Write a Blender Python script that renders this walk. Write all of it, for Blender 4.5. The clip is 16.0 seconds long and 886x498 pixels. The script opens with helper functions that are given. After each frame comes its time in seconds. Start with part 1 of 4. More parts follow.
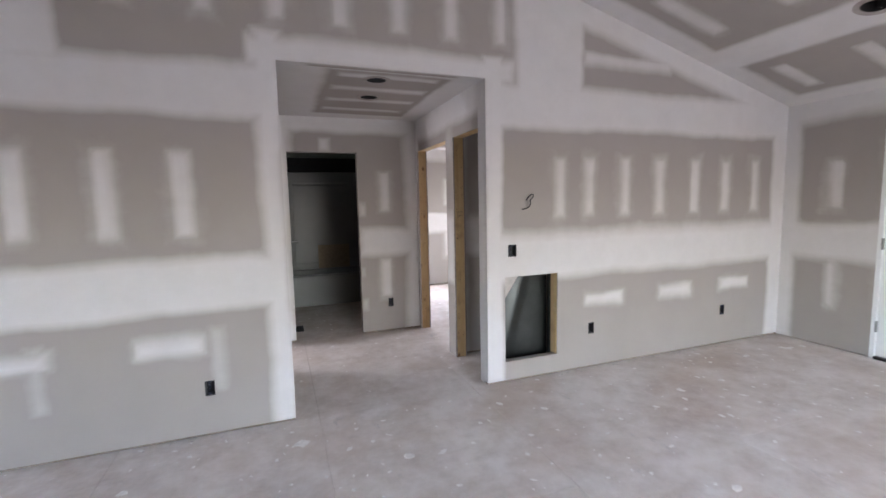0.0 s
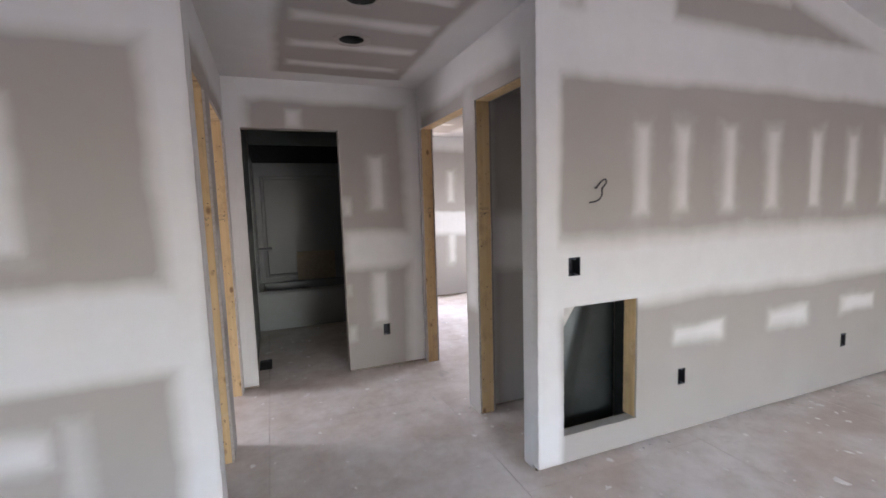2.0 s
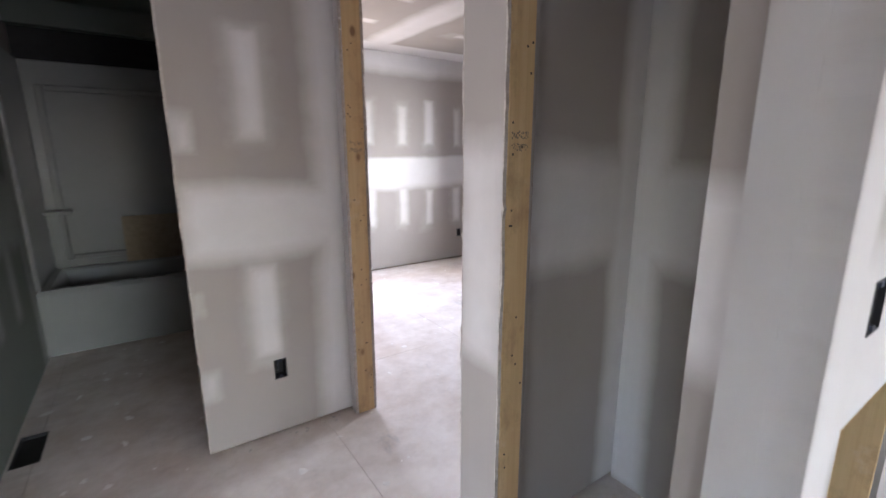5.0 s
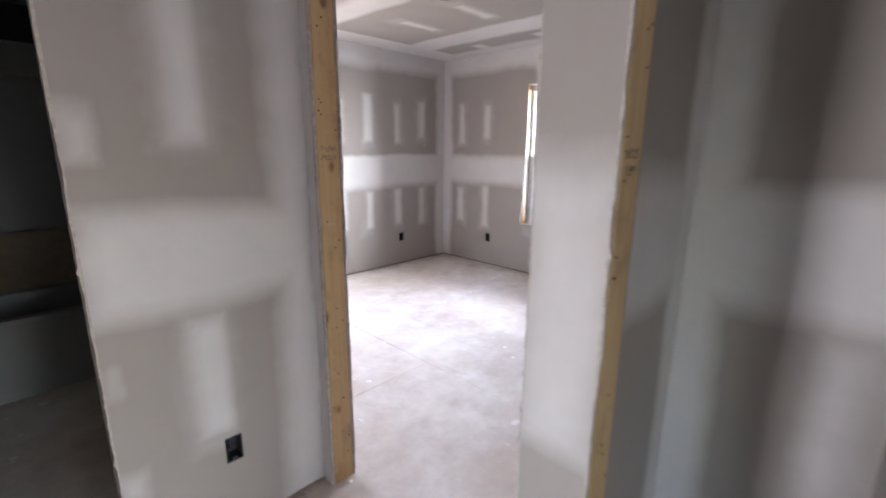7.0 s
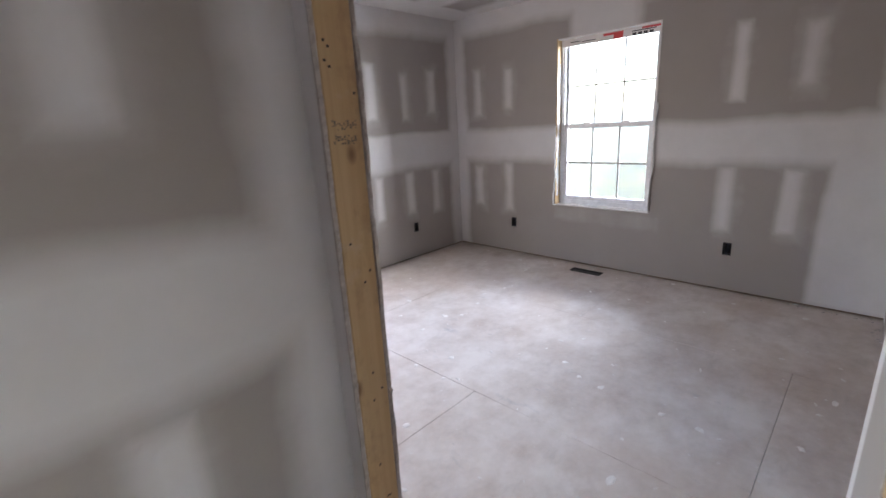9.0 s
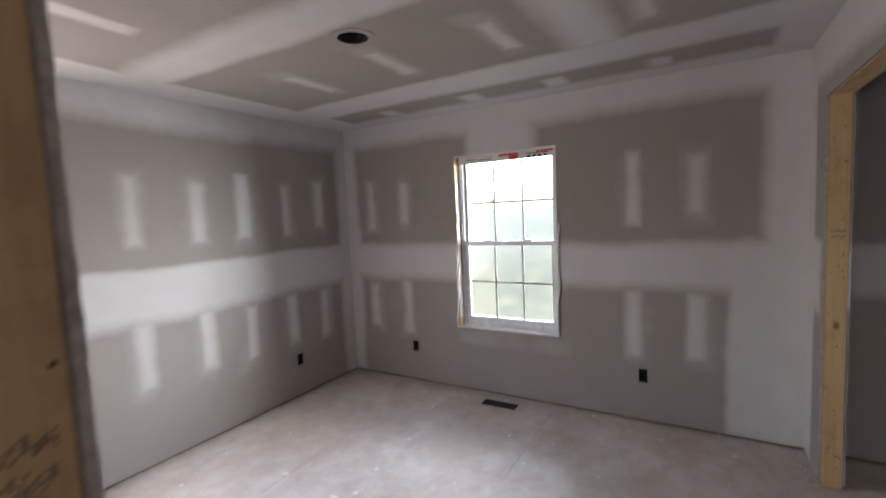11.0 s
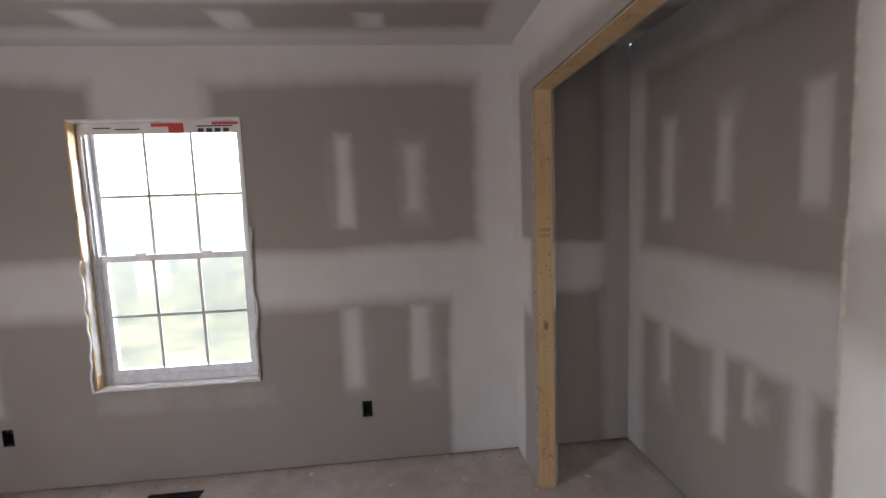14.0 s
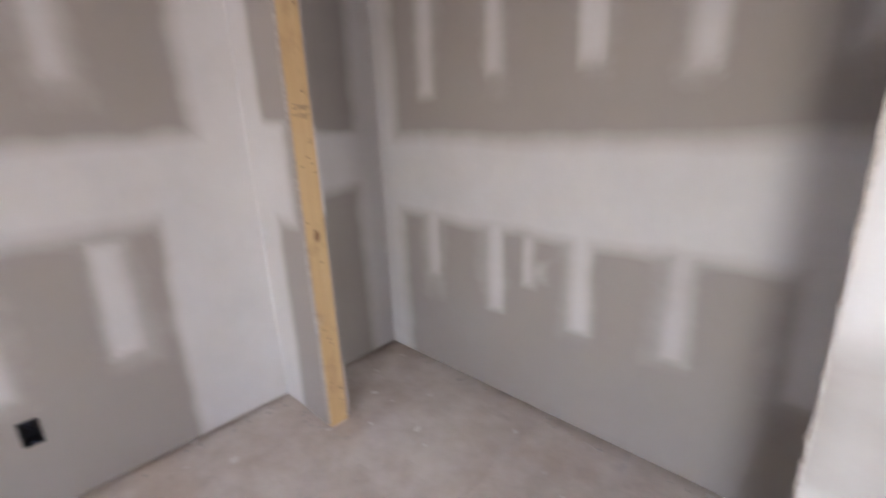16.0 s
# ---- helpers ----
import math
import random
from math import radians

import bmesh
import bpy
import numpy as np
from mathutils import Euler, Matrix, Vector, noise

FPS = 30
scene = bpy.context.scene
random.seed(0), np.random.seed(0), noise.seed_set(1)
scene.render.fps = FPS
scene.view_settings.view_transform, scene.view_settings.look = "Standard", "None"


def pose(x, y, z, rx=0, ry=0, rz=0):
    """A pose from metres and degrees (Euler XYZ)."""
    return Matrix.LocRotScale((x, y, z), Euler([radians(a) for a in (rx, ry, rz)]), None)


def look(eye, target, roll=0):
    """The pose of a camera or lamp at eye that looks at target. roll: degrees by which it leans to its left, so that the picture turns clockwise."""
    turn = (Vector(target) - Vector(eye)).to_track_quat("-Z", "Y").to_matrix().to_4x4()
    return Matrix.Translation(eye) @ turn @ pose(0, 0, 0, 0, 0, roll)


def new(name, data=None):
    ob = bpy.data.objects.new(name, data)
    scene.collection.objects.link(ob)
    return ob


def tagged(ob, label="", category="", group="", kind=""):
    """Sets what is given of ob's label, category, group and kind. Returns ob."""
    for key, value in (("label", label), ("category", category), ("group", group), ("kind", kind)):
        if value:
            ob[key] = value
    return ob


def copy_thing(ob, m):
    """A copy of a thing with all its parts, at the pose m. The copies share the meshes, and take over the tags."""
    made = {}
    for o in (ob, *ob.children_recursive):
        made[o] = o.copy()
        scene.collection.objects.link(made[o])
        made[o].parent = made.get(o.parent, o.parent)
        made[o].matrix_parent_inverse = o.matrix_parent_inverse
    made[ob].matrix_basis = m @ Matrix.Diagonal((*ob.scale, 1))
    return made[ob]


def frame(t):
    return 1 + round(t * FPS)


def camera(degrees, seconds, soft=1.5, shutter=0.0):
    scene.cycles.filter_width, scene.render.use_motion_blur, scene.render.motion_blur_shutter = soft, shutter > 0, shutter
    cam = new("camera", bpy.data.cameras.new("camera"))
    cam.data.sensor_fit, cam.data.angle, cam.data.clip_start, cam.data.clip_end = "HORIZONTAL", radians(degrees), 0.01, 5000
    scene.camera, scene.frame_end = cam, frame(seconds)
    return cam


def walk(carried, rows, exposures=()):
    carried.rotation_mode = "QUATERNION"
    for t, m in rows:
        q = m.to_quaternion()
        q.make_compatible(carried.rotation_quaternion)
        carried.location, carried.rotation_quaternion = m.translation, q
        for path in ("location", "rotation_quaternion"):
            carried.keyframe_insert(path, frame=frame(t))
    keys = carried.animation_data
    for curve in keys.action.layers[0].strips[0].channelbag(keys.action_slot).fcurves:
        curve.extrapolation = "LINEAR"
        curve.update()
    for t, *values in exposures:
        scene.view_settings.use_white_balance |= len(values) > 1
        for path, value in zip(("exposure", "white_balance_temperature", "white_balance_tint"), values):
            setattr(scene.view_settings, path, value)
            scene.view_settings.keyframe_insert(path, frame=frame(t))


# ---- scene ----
cam = camera(90.2, 16.0, shutter=0.5)

PATH = [
    (0, (-0.044, -3.127, 1.489), (0.65, -1.263, 1.283), -1.2),
    (0.5, (0.058, -2.823, 1.513), (0.729, -0.951, 1.301), -1.3),
    (1, (0.06, -2.498, 1.495), (0.747, -0.632, 1.279), -1.6),
    (1.5, (0.149, -2.207, 1.447), (0.88, -0.358, 1.225), -1.8),
    (2, (0.25, -1.885, 1.45), (0.97, -0.031, 1.241), -1.7),
    (2.5, (0.264, -1.549, 1.432), (0.98, 0.306, 1.212), -1.5),
    (3, (0.37, -1.225, 1.397), (1.007, 0.651, 1.128), -1.9),
    (3.5, (0.459, -0.956, 1.421), (0.793, 0.979, 1.037), -2.8),
    (4, (0.5, -0.669, 1.392), (0.956, 1.235, 0.984), -1.5),
    (4.5, (0.626, -0.428, 1.357), (1.487, 1.326, 0.932), 0.1),
    (4.7, (0.695, -0.318, 1.35), (1.668, 1.377, 0.927), -0.0),
    (6.8, (0.661, 0.319, 1.426), (2.103, 1.628, 0.971), 1.7),
    (7, (0.683, 0.373, 1.412), (2.076, 1.736, 0.961), 0.5),
    (7.5, (0.799, 0.554, 1.413), (2.113, 1.998, 0.98), -2.1),
    (8, (0.86, 0.702, 1.376), (2.147, 2.15, 0.878), -2.8),
    (8.2, (0.86, 0.767, 1.36), (2.155, 2.2, 0.845), -2.7),
    (10.3, (1.298, 1.224, 1.463), (2.927, 2.307, 1.046), -2.6),
    (10.5, (1.314, 1.269, 1.467), (2.991, 2.3, 1.115), -2.2),
    (11, (1.446, 1.324, 1.586), (3.161, 2.34, 1.424), -2.6),
    (11.5, (1.57, 1.336, 1.633), (3.409, 2.114, 1.507), -2.8),
    (12, (1.694, 1.383, 1.6), (3.608, 1.943, 1.441), -2.1),
    (12.5, (1.779, 1.428, 1.609), (3.757, 1.663, 1.427), -2.0),
    (13, (1.893, 1.445, 1.585), (3.877, 1.318, 1.368), -0.8),
    (13.5, (2.119, 1.405, 1.576), (4.101, 1.233, 1.369), -1.6),
    (14, (2.268, 1.45, 1.554), (4.248, 1.264, 1.349), -2.1),
    (14.5, (2.453, 1.571, 1.51), (4.362, 1.026, 1.266), -2.9),
    (15, (2.635, 1.636, 1.398), (4.366, 0.688, 1.074), -2.6),
    (15.5, (2.814, 1.577, 1.352), (4.494, 0.561, 0.969), -7.3),
    (16, (2.875, 1.61, 1.352), (4.211, 0.24, 0.772), -2.4),
]
walk(cam, [(t, look(eye, target, roll)) for t, eye, target, roll in PATH],
     exposures=[(0, 4.05, 6450, 14), (2.0, 4.02, 6450, 14), (3.5, 4.25, 6300, 14), (4.7, 4.35, 6250, 14), (6.8, 4.4, 6250, 13), (8.2, 3.9, 6150, 12),
                (10.3, 3.65, 6450, 11), (11.0, 3.4, 6450, 11), (12.5, 3.4, 6550, 11), (14.0, 3.6, 6550, 12), (15.0, 4.05, 6350, 12), (15.5, 4.55, 6350, 12), (16.0, 4.8, 6350, 12)])

# ---- light ----
world = bpy.data.worlds.new("overcast_sky")
scene.world = world
world.use_nodes = True
wn = world.node_tree
sky = wn.nodes.new("ShaderNodeTexSky")
sky.sky_type = "NISHITA"
sky.sun_disc = False
sky.sun_elevation, sky.sun_rotation = radians(76), radians(187)
sky.air_density, sky.dust_density = 1.3, 3.0
wn.links.new(sky.outputs[0], wn.nodes["Background"].inputs[0])
wn.nodes["Background"].inputs[1].default_value = 0.25

sun_data = bpy.data.lights.new("sun", "SUN")
sun_data.energy, sun_data.angle, sun_data.color = 0.04, radians(25), (1.0, 0.96, 0.9)
sun = new("sun", sun_data)
sun.matrix_world = look((-1, -10, 42), (0, 0, 0))


NORTH_FILL_Y, EAST_GLASS = 4.46, 4.92


def opening_light(name, eye, target, w, h, watts, colour=(1.0, 0.965, 1.0)):
    """Area lamp that stands in for sky light, aimed in through an opening."""
    d = bpy.data.lights.new(name, "AREA")
    d.shape, d.size, d.size_y, d.energy, d.color = "RECTANGLE", w, h, watts, colour
    ob = new(name, d)
    ob.matrix_world = look(eye, target)
    return ob


# fill lamps at unseen openings, added to light the living room
opening_light("living_back_fill_light", (2.6, -6.05, 1.0), (2.6, -4.4, -0.3), 2.6, 1.7, 6.0)
opening_light("living_west_fill_light", (-4.15, -3.0, 1.5), (-1.5, -3.0, 0.2), 1.7, 1.3, 0.4)
opening_light("west_bedroom_light", (-3.42, 2.6, 1.3), (0, 2.6, 1.1), 0.9, 1.4, 6.8)
# lamps added outside, out of view, to strengthen daylight through the east window
opening_light("east_fill_light", (EAST_GLASS + 6.0, 3.4, 4.5), (EAST_GLASS, 2.74, 1.35), 4.0, 1.8, 65.0, (1.0, 0.98, 0.99))
opening_light("southeast_fill_light", (EAST_GLASS + 4.0, 0.0, 2.0), (EAST_GLASS, 2.74, 1.35), 2.8, 3.0, 115.0, (0.97, 0.98, 1.0))
# fill lamp at an unseen opening, added to brighten the bedroom
opening_light("north_fill_light", (2.06, NORTH_FILL_Y, 1.3), (2.3, 2.0, 1.5), 0.62, 1.4, 1.9, (1.12, 0.97, 0.88))


# ---- materials ----
def mat(name, rough=0.8, metal=0.0):
    m = bpy.data.materials.new(name)
    m.use_nodes = True
    nt = m.node_tree
    b = nt.nodes["Principled BSDF"]
    b.inputs["Roughness"].default_value, b.inputs["Metallic"].default_value = rough, metal
    return m, nt, b


def nd(nt, kind, **values):
    n = nt.nodes.new(kind)
    for k, v in values.items():
        n.inputs[k.replace("_", " ")].default_value = v
    return n


def noise_at(nt, coord, scale, detail=4.0, rough=0.55, stretch=None):
    n = nd(nt, "ShaderNodeTexNoise", Scale=scale, Detail=detail, Roughness=rough)
    if stretch:
        mp = nd(nt, "ShaderNodeMapping", Scale=stretch)
        nt.links.new(coord, mp.inputs["Vector"])
        coord = mp.outputs[0]
    nt.links.new(coord, n.inputs["Vector"])
    return n.outputs["Fac"]


def ramp(nt, fac, stops, ease="LINEAR"):
    r = nt.nodes.new("ShaderNodeValToRGB")
    r.color_ramp.interpolation = ease
    while len(r.color_ramp.elements) < len(stops):
        r.color_ramp.elements.new(0.5)
    for e, (p, c) in zip(r.color_ramp.elements, stops):
        e.position = p
        e.color = (c, c, c, 1) if isinstance(c, (int, float)) else (*c, 1)
    nt.links.new(fac, r.inputs[0])
    return r.outputs[0]


def mixc(nt, fac, a, b, blend="MIX"):
    n = nt.nodes.new("ShaderNodeMix")
    n.data_type, n.blend_type = "RGBA", blend
    for sock, v in ((n.inputs["Factor"], fac), (n.inputs["A"], a), (n.inputs["B"], b)):
        if isinstance(v, tuple):
            sock.default_value = (*v, 1)
        elif isinstance(v, (int, float)):
            sock.default_value = v
        else:
            nt.links.new(v, sock)
    return n.outputs["Result"]


def calc(nt, op, a, b=0.0, clamp=False):
    n = nt.nodes.new("ShaderNodeMath")
    n.operation, n.use_clamp = op, clamp
    for i, v in enumerate((a, b)):
        if isinstance(v, (int, float)):
            n.inputs[i].default_value = v
        else:
            nt.links.new(v, n.inputs[i])
    return n.outputs[0]


def bump(nt, b, height, strength, distance=0.002):
    n = nd(nt, "ShaderNodeBump", Strength=strength, Distance=distance)
    nt.links.new(height, n.inputs["Height"])
    nt.links.new(n.outputs[0], b.inputs["Normal"])


def coords(nt):
    return nt.nodes.new("ShaderNodeNewGeometry").outputs["Position"]


def drywall_material():
    """Grey paper board with joint compound where the mesh's 'mud' layer says so."""
    m, nt, b = mat("drywall", 0.85)
    p = coords(nt)
    at = nt.nodes.new("ShaderNodeAttribute")
    at.attribute_name = "mud"
    fine = noise_at(nt, p, 14, 5, 0.6)
    broad = noise_at(nt, p, 3.0, 3, 0.5)
    f = calc(nt, "ADD", at.outputs["Fac"], calc(nt, "MULTIPLY", calc(nt, "SUBTRACT", fine, 0.5), 0.14))
    f = calc(nt, "ADD", f, calc(nt, "MULTIPLY", calc(nt, "SUBTRACT", broad, 0.5), 0.35))
    for stretch in ((1, 1, 0.2), (0.3, 0.3, 1)):      # knife strokes, upright and level
        st = noise_at(nt, p, 9, 3, 0.55, stretch)
        f = calc(nt, "ADD", f, calc(nt, "MULTIPLY", calc(nt, "SUBTRACT", st, 0.5), 0.17))
    f = ramp(nt, f, [(0.14, 0.0), (0.42, 0.4), (0.62, 0.72), (0.92, 1.0)])
    paper = mixc(nt, ramp(nt, broad, [(0.3, 0.0), (0.7, 1.0)]), PAPER, tuple(c * 0.93 for c in PAPER))
    paper = mixc(nt, calc(nt, "MULTIPLY", noise_at(nt, p, 160, 2, 0.7), 0.25), paper, tuple(c * 0.8 for c in PAPER))
    mud = mixc(nt, ramp(nt, noise_at(nt, p, 5, 6, 0.65), [(0.3, 0.0), (0.75, 1.0)]), MUD, tuple(c * 0.92 for c in MUD))
    nt.links.new(mixc(nt, f, paper, mud), b.inputs["Base Color"])
    nt.links.new(ramp(nt, f, [(0, 0.9), (1, 0.62)]), b.inputs["Roughness"])
    bump(nt, b, calc(nt, "ADD", calc(nt, "MULTIPLY", f, 0.8), calc(nt, "MULTIPLY", fine, 0.25)), 0.35, 0.004)
    return m


PAPER, MUD = (0.34, 0.308, 0.286), (0.6, 0.58, 0.575)
DRYWALL = drywall_material()
# greenish bathroom board, paper and compound both darkened to stand for dim light
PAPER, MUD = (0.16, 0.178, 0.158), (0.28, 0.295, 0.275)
DIM_GREENBOARD = drywall_material()
DIM_GREENBOARD.name = "moisture_board"


def wood_material():
    """Planed spruce stud: long grain up the stud, a few knots."""
    m, nt, b = mat("spruce", 0.7)
    tc = nt.nodes.new("ShaderNodeTexCoord").outputs["Object"]
    info = nt.nodes.new("ShaderNodeObjectInfo")
    sh = nt.nodes.new("ShaderNodeVectorMath")
    sh.operation = "ADD"
    nt.links.new(tc, sh.inputs[0])
    nt.links.new(calc(nt, "MULTIPLY", info.outputs["Random"], 40.0), sh.inputs[1])
    p = sh.outputs[0]
    grain = noise_at(nt, p, 60, 4, 0.6, (1, 1, 0.02))
    bands = noise_at(nt, p, 14, 2, 0.5, (1, 1, 0.06))
    col = mixc(nt, ramp(nt, bands, [(0.3, 0.0), (0.7, 1.0)]), (0.62, 0.45, 0.245), (0.54, 0.365, 0.185))
    col = mixc(nt, calc(nt, "MULTIPLY", ramp(nt, grain, [(0.4, 0.0), (0.7, 1.0)]), 0.4), col, (0.42, 0.26, 0.12))
    v = nd(nt, "ShaderNodeTexVoronoi", Scale=7.0)
    mp = nd(nt, "ShaderNodeMapping", Scale=(1.3, 1.3, 0.75))
    nt.links.new(p, mp.inputs["Vector"])
    nt.links.new(mp.outputs[0], v.inputs["Vector"])
    knot = ramp(nt, v.outputs["Distance"], [(0.08, 1.0), (0.16, 0.0)])
    col = mixc(nt, calc(nt, "MULTIPLY", knot, 0.8), col, (0.15, 0.07, 0.03))
    grime = ramp(nt, noise_at(nt, p, 11, 6, 0.7, (1, 1, 0.6)), [(0.52, 0.0), (0.72, 0.55)])
    col = mixc(nt, grime, col, (0.26, 0.17, 0.09))
    dust = ramp(nt, noise_at(nt, p, 6, 5, 0.7), [(0.6, 0.0), (0.75, 0.5)])
    col = mixc(nt, dust, col, (0.62, 0.5, 0.36))
    nt.links.new(col, b.inputs["Base Color"])
    bump(nt, b, grain, 0.3, 0.001)
    return m


WOOD = wood_material()


def plain(name, colour, rough=0.6, metal=0.0, vary=0.08, scale=20.0):
    m, nt, b = mat(name, rough, metal)
    n = noise_at(nt, coords(nt), scale, 4, 0.6)
    nt.links.new(mixc(nt, ramp(nt, n, [(0.3, 0.0), (0.7, 1.0)]), colour, tuple(max(0.0, c * (1 - 3 * vary)) for c in colour)), b.inputs["Base Color"])
    bump(nt, b, n, 0.15, 0.001)
    return m


def floor_material():
    """Subfloor board under trodden gypsum dust, with compound smears."""
    m, nt, b = mat("subfloor", 0.85)
    p = coords(nt)
    info = nt.nodes.new("ShaderNodeObjectInfo")
    chips = nd(nt, "ShaderNodeTexVoronoi", Scale=38.0)
    nt.links.new(p, chips.inputs["Vector"])
    base = mixc(nt, chips.outputs["Distance"], (0.42, 0.315, 0.25), (0.35, 0.27, 0.22))
    base = mixc(nt, calc(nt, "MULTIPLY", info.outputs["Random"], 0.25), base, (0.4, 0.33, 0.28))
    big = noise_at(nt, p, 1.3, 6, 0.62)
    mid = noise_at(nt, p, 6.0, 6, 0.68)
    dust = ramp(nt, calc(nt, "ADD", calc(nt, "MULTIPLY", big, 0.6), calc(nt, "MULTIPLY", mid, 0.4)), [(0.36, 0.3), (0.6, 0.95)])
    col = mixc(nt, dust, base, (0.73, 0.675, 0.635))
    scuff = ramp(nt, noise_at(nt, p, 3.2, 7, 0.7, (1, 2.2, 1)), [(0.58, 0.0), (0.72, 0.55)])
    col = mixc(nt, scuff, col, (0.47, 0.41, 0.375))
    smear = ramp(nt, noise_at(nt, p, 2.1, 6, 0.72, (2.6, 1, 1)), [(0.62, 0.0), (0.74, 0.6)])
    col = mixc(nt, smear, col, (0.36, 0.35, 0.36))
    tan = ramp(nt, noise_at(nt, p, 0.9, 5, 0.6, (1, 1.3, 1)), [(0.5, 0.0), (0.66, 0.45)])
    col = mixc(nt, tan, col, (0.5, 0.39, 0.31))
    spot = ramp(nt, noise_at(nt, p, 21, 3, 0.6), [(0.68, 0.0), (0.73, 0.6)])
    col = mixc(nt, spot, col, (0.7, 0.67, 0.65))
    nt.links.new(col, b.inputs["Base Color"])
    bump(nt, b, mid, 0.3, 0.003)
    return m


FLOOR = floor_material()
VINYL = plain("white_vinyl", (0.8, 0.8, 0.82), 0.35)
BLACK = plain("black_plastic", (0.012, 0.012, 0.016), 0.5)
BLUEBOX = plain("blue_black_plastic", (0.02, 0.025, 0.05), 0.5)
DOORPAINT = plain("white_door_paint", (0.78, 0.79, 0.8), 0.4, 0.0, 0.02)
# white fibreglass darkened in colour to stand for the unlit bathroom
DIM_FIBREGLASS = plain("fibreglass", (0.22, 0.225, 0.22), 0.3, 0.0, 0.03, 3.0)
CARD = plain("cardboard", (0.33, 0.27, 0.2), 0.8)
# shade under the boards is put into the plate's wood colour
PLATE = plain("shaded_plate_wood", (0.2, 0.15, 0.105), 0.85, 0.0, 0.1, 14.0)
STEEL = plain("dull_steel", (0.3, 0.3, 0.3), 0.45, 0.9)
DARKTIN = plain("dark_tin", (0.02, 0.02, 0.02), 0.6)
# near-black colour that stands for the shade inside open cavities
CAVITY_SHADE = plain("cavity_shade", (0.03, 0.03, 0.032), 0.9)
SPLAT = plain("dried_compound", (0.86, 0.82, 0.78), 0.9)
CRUMB = plain("dusty_plaster", (0.52, 0.48, 0.45), 0.85)
WRAP = plain("house_wrap", (0.74, 0.7, 0.68), 0.55, 0.0, 0.06, 9.0)
RED = plain("red_print", (0.6, 0.05, 0.05), 0.6)
INK = plain("black_print", (0.03, 0.025, 0.03), 0.6)


# ---- geometry helpers ----
def link(name, bm, material, parent=None, label="", bevel=0.0):
    if bevel:
        bmesh.ops.bevel(bm, geom=list(bm.edges), offset=bevel, segments=1, affect="EDGES", clamp_overlap=True)
    bmesh.ops.recalc_face_normals(bm, faces=bm.faces)
    me = bpy.data.meshes.new(name)
    bm.to_mesh(me)
    bm.free()
    me.materials.append(material)
    ob = new(name, me)
    if parent:
        ob.parent = parent
    if label:
        ob["label"] = label
    return ob


part = link


def box(x0, x1, y0, y1, z0, z1, bm=None):
    bm = bm or bmesh.new()
    v = [bm.verts.new((x, y, z)) for x in (x0, x1) for y in (y0, y1) for z in (z0, z1)]
    for f in ((0, 1, 3, 2), (4, 6, 7, 5), (0, 4, 5, 1), (2, 3, 7, 6), (0, 2, 6, 4), (1, 5, 7, 3)):
        bm.faces.new([v[i] for i in f])
    return bm


def empty(name, at, label="", category="", group="", kind=""):
    ob = new(name)
    ob.location = at
    ob.empty_display_size = 0.1
    return tagged(ob, label, category, group, kind)


def steps(lo, hi, cuts, cell):
    """Grid lines from lo to hi that hit every cut."""
    marks = sorted({round(c, 4) for c in cuts if lo < c < hi} | {round(lo, 4), round(hi, 4)})
    out = []
    for a, b in zip(marks, marks[1:]):
        n = max(1, math.ceil((b - a) / cell))
        out += [a + (b - a) * i / n for i in range(n)]
    return np.array(out + [marks[-1]])


def soft_rects(U, V, rects):
    """How much compound lies at each grid point: rectangles (u0, u1, v0, v1[, feather[, amount]])."""
    mud = np.zeros(U.shape)
    for k, r in enumerate(rects):
        u0, u1, v0, v1 = r[:4]
        fe = r[4] if len(r) > 4 else 0.035
        amount = r[5] if len(r) > 5 else 1.0
        rs = np.random.RandomState(int(abs(u0 * 131 + v0 * 57 + k * 11) * 10) % 99991)
        sides = []
        for d, w in ((U - u0, V), (u1 - U, V), (V - v0, U), (v1 - V, U)):   # each side drawn with its own pressure and waver
            a = rs.uniform(0, 6.28, 3)
            sway = 0.009 * np.sin(w * 3.1 + a[0]) + 0.004 * np.sin(w * 9 + a[1]) + 0.002 * np.sin(w * 31 + a[2])
            sides.append((d + min(1.0, (u1 - u0) * 6) * sway) / (2 * fe * rs.uniform(0.75, 1.9)))
        d = np.minimum(np.minimum(sides[0], sides[1]), np.minimum(sides[2], sides[3]))
        mud = np.maximum(mud, amount * np.clip(0.5 + d, 0, 1))
    return mud


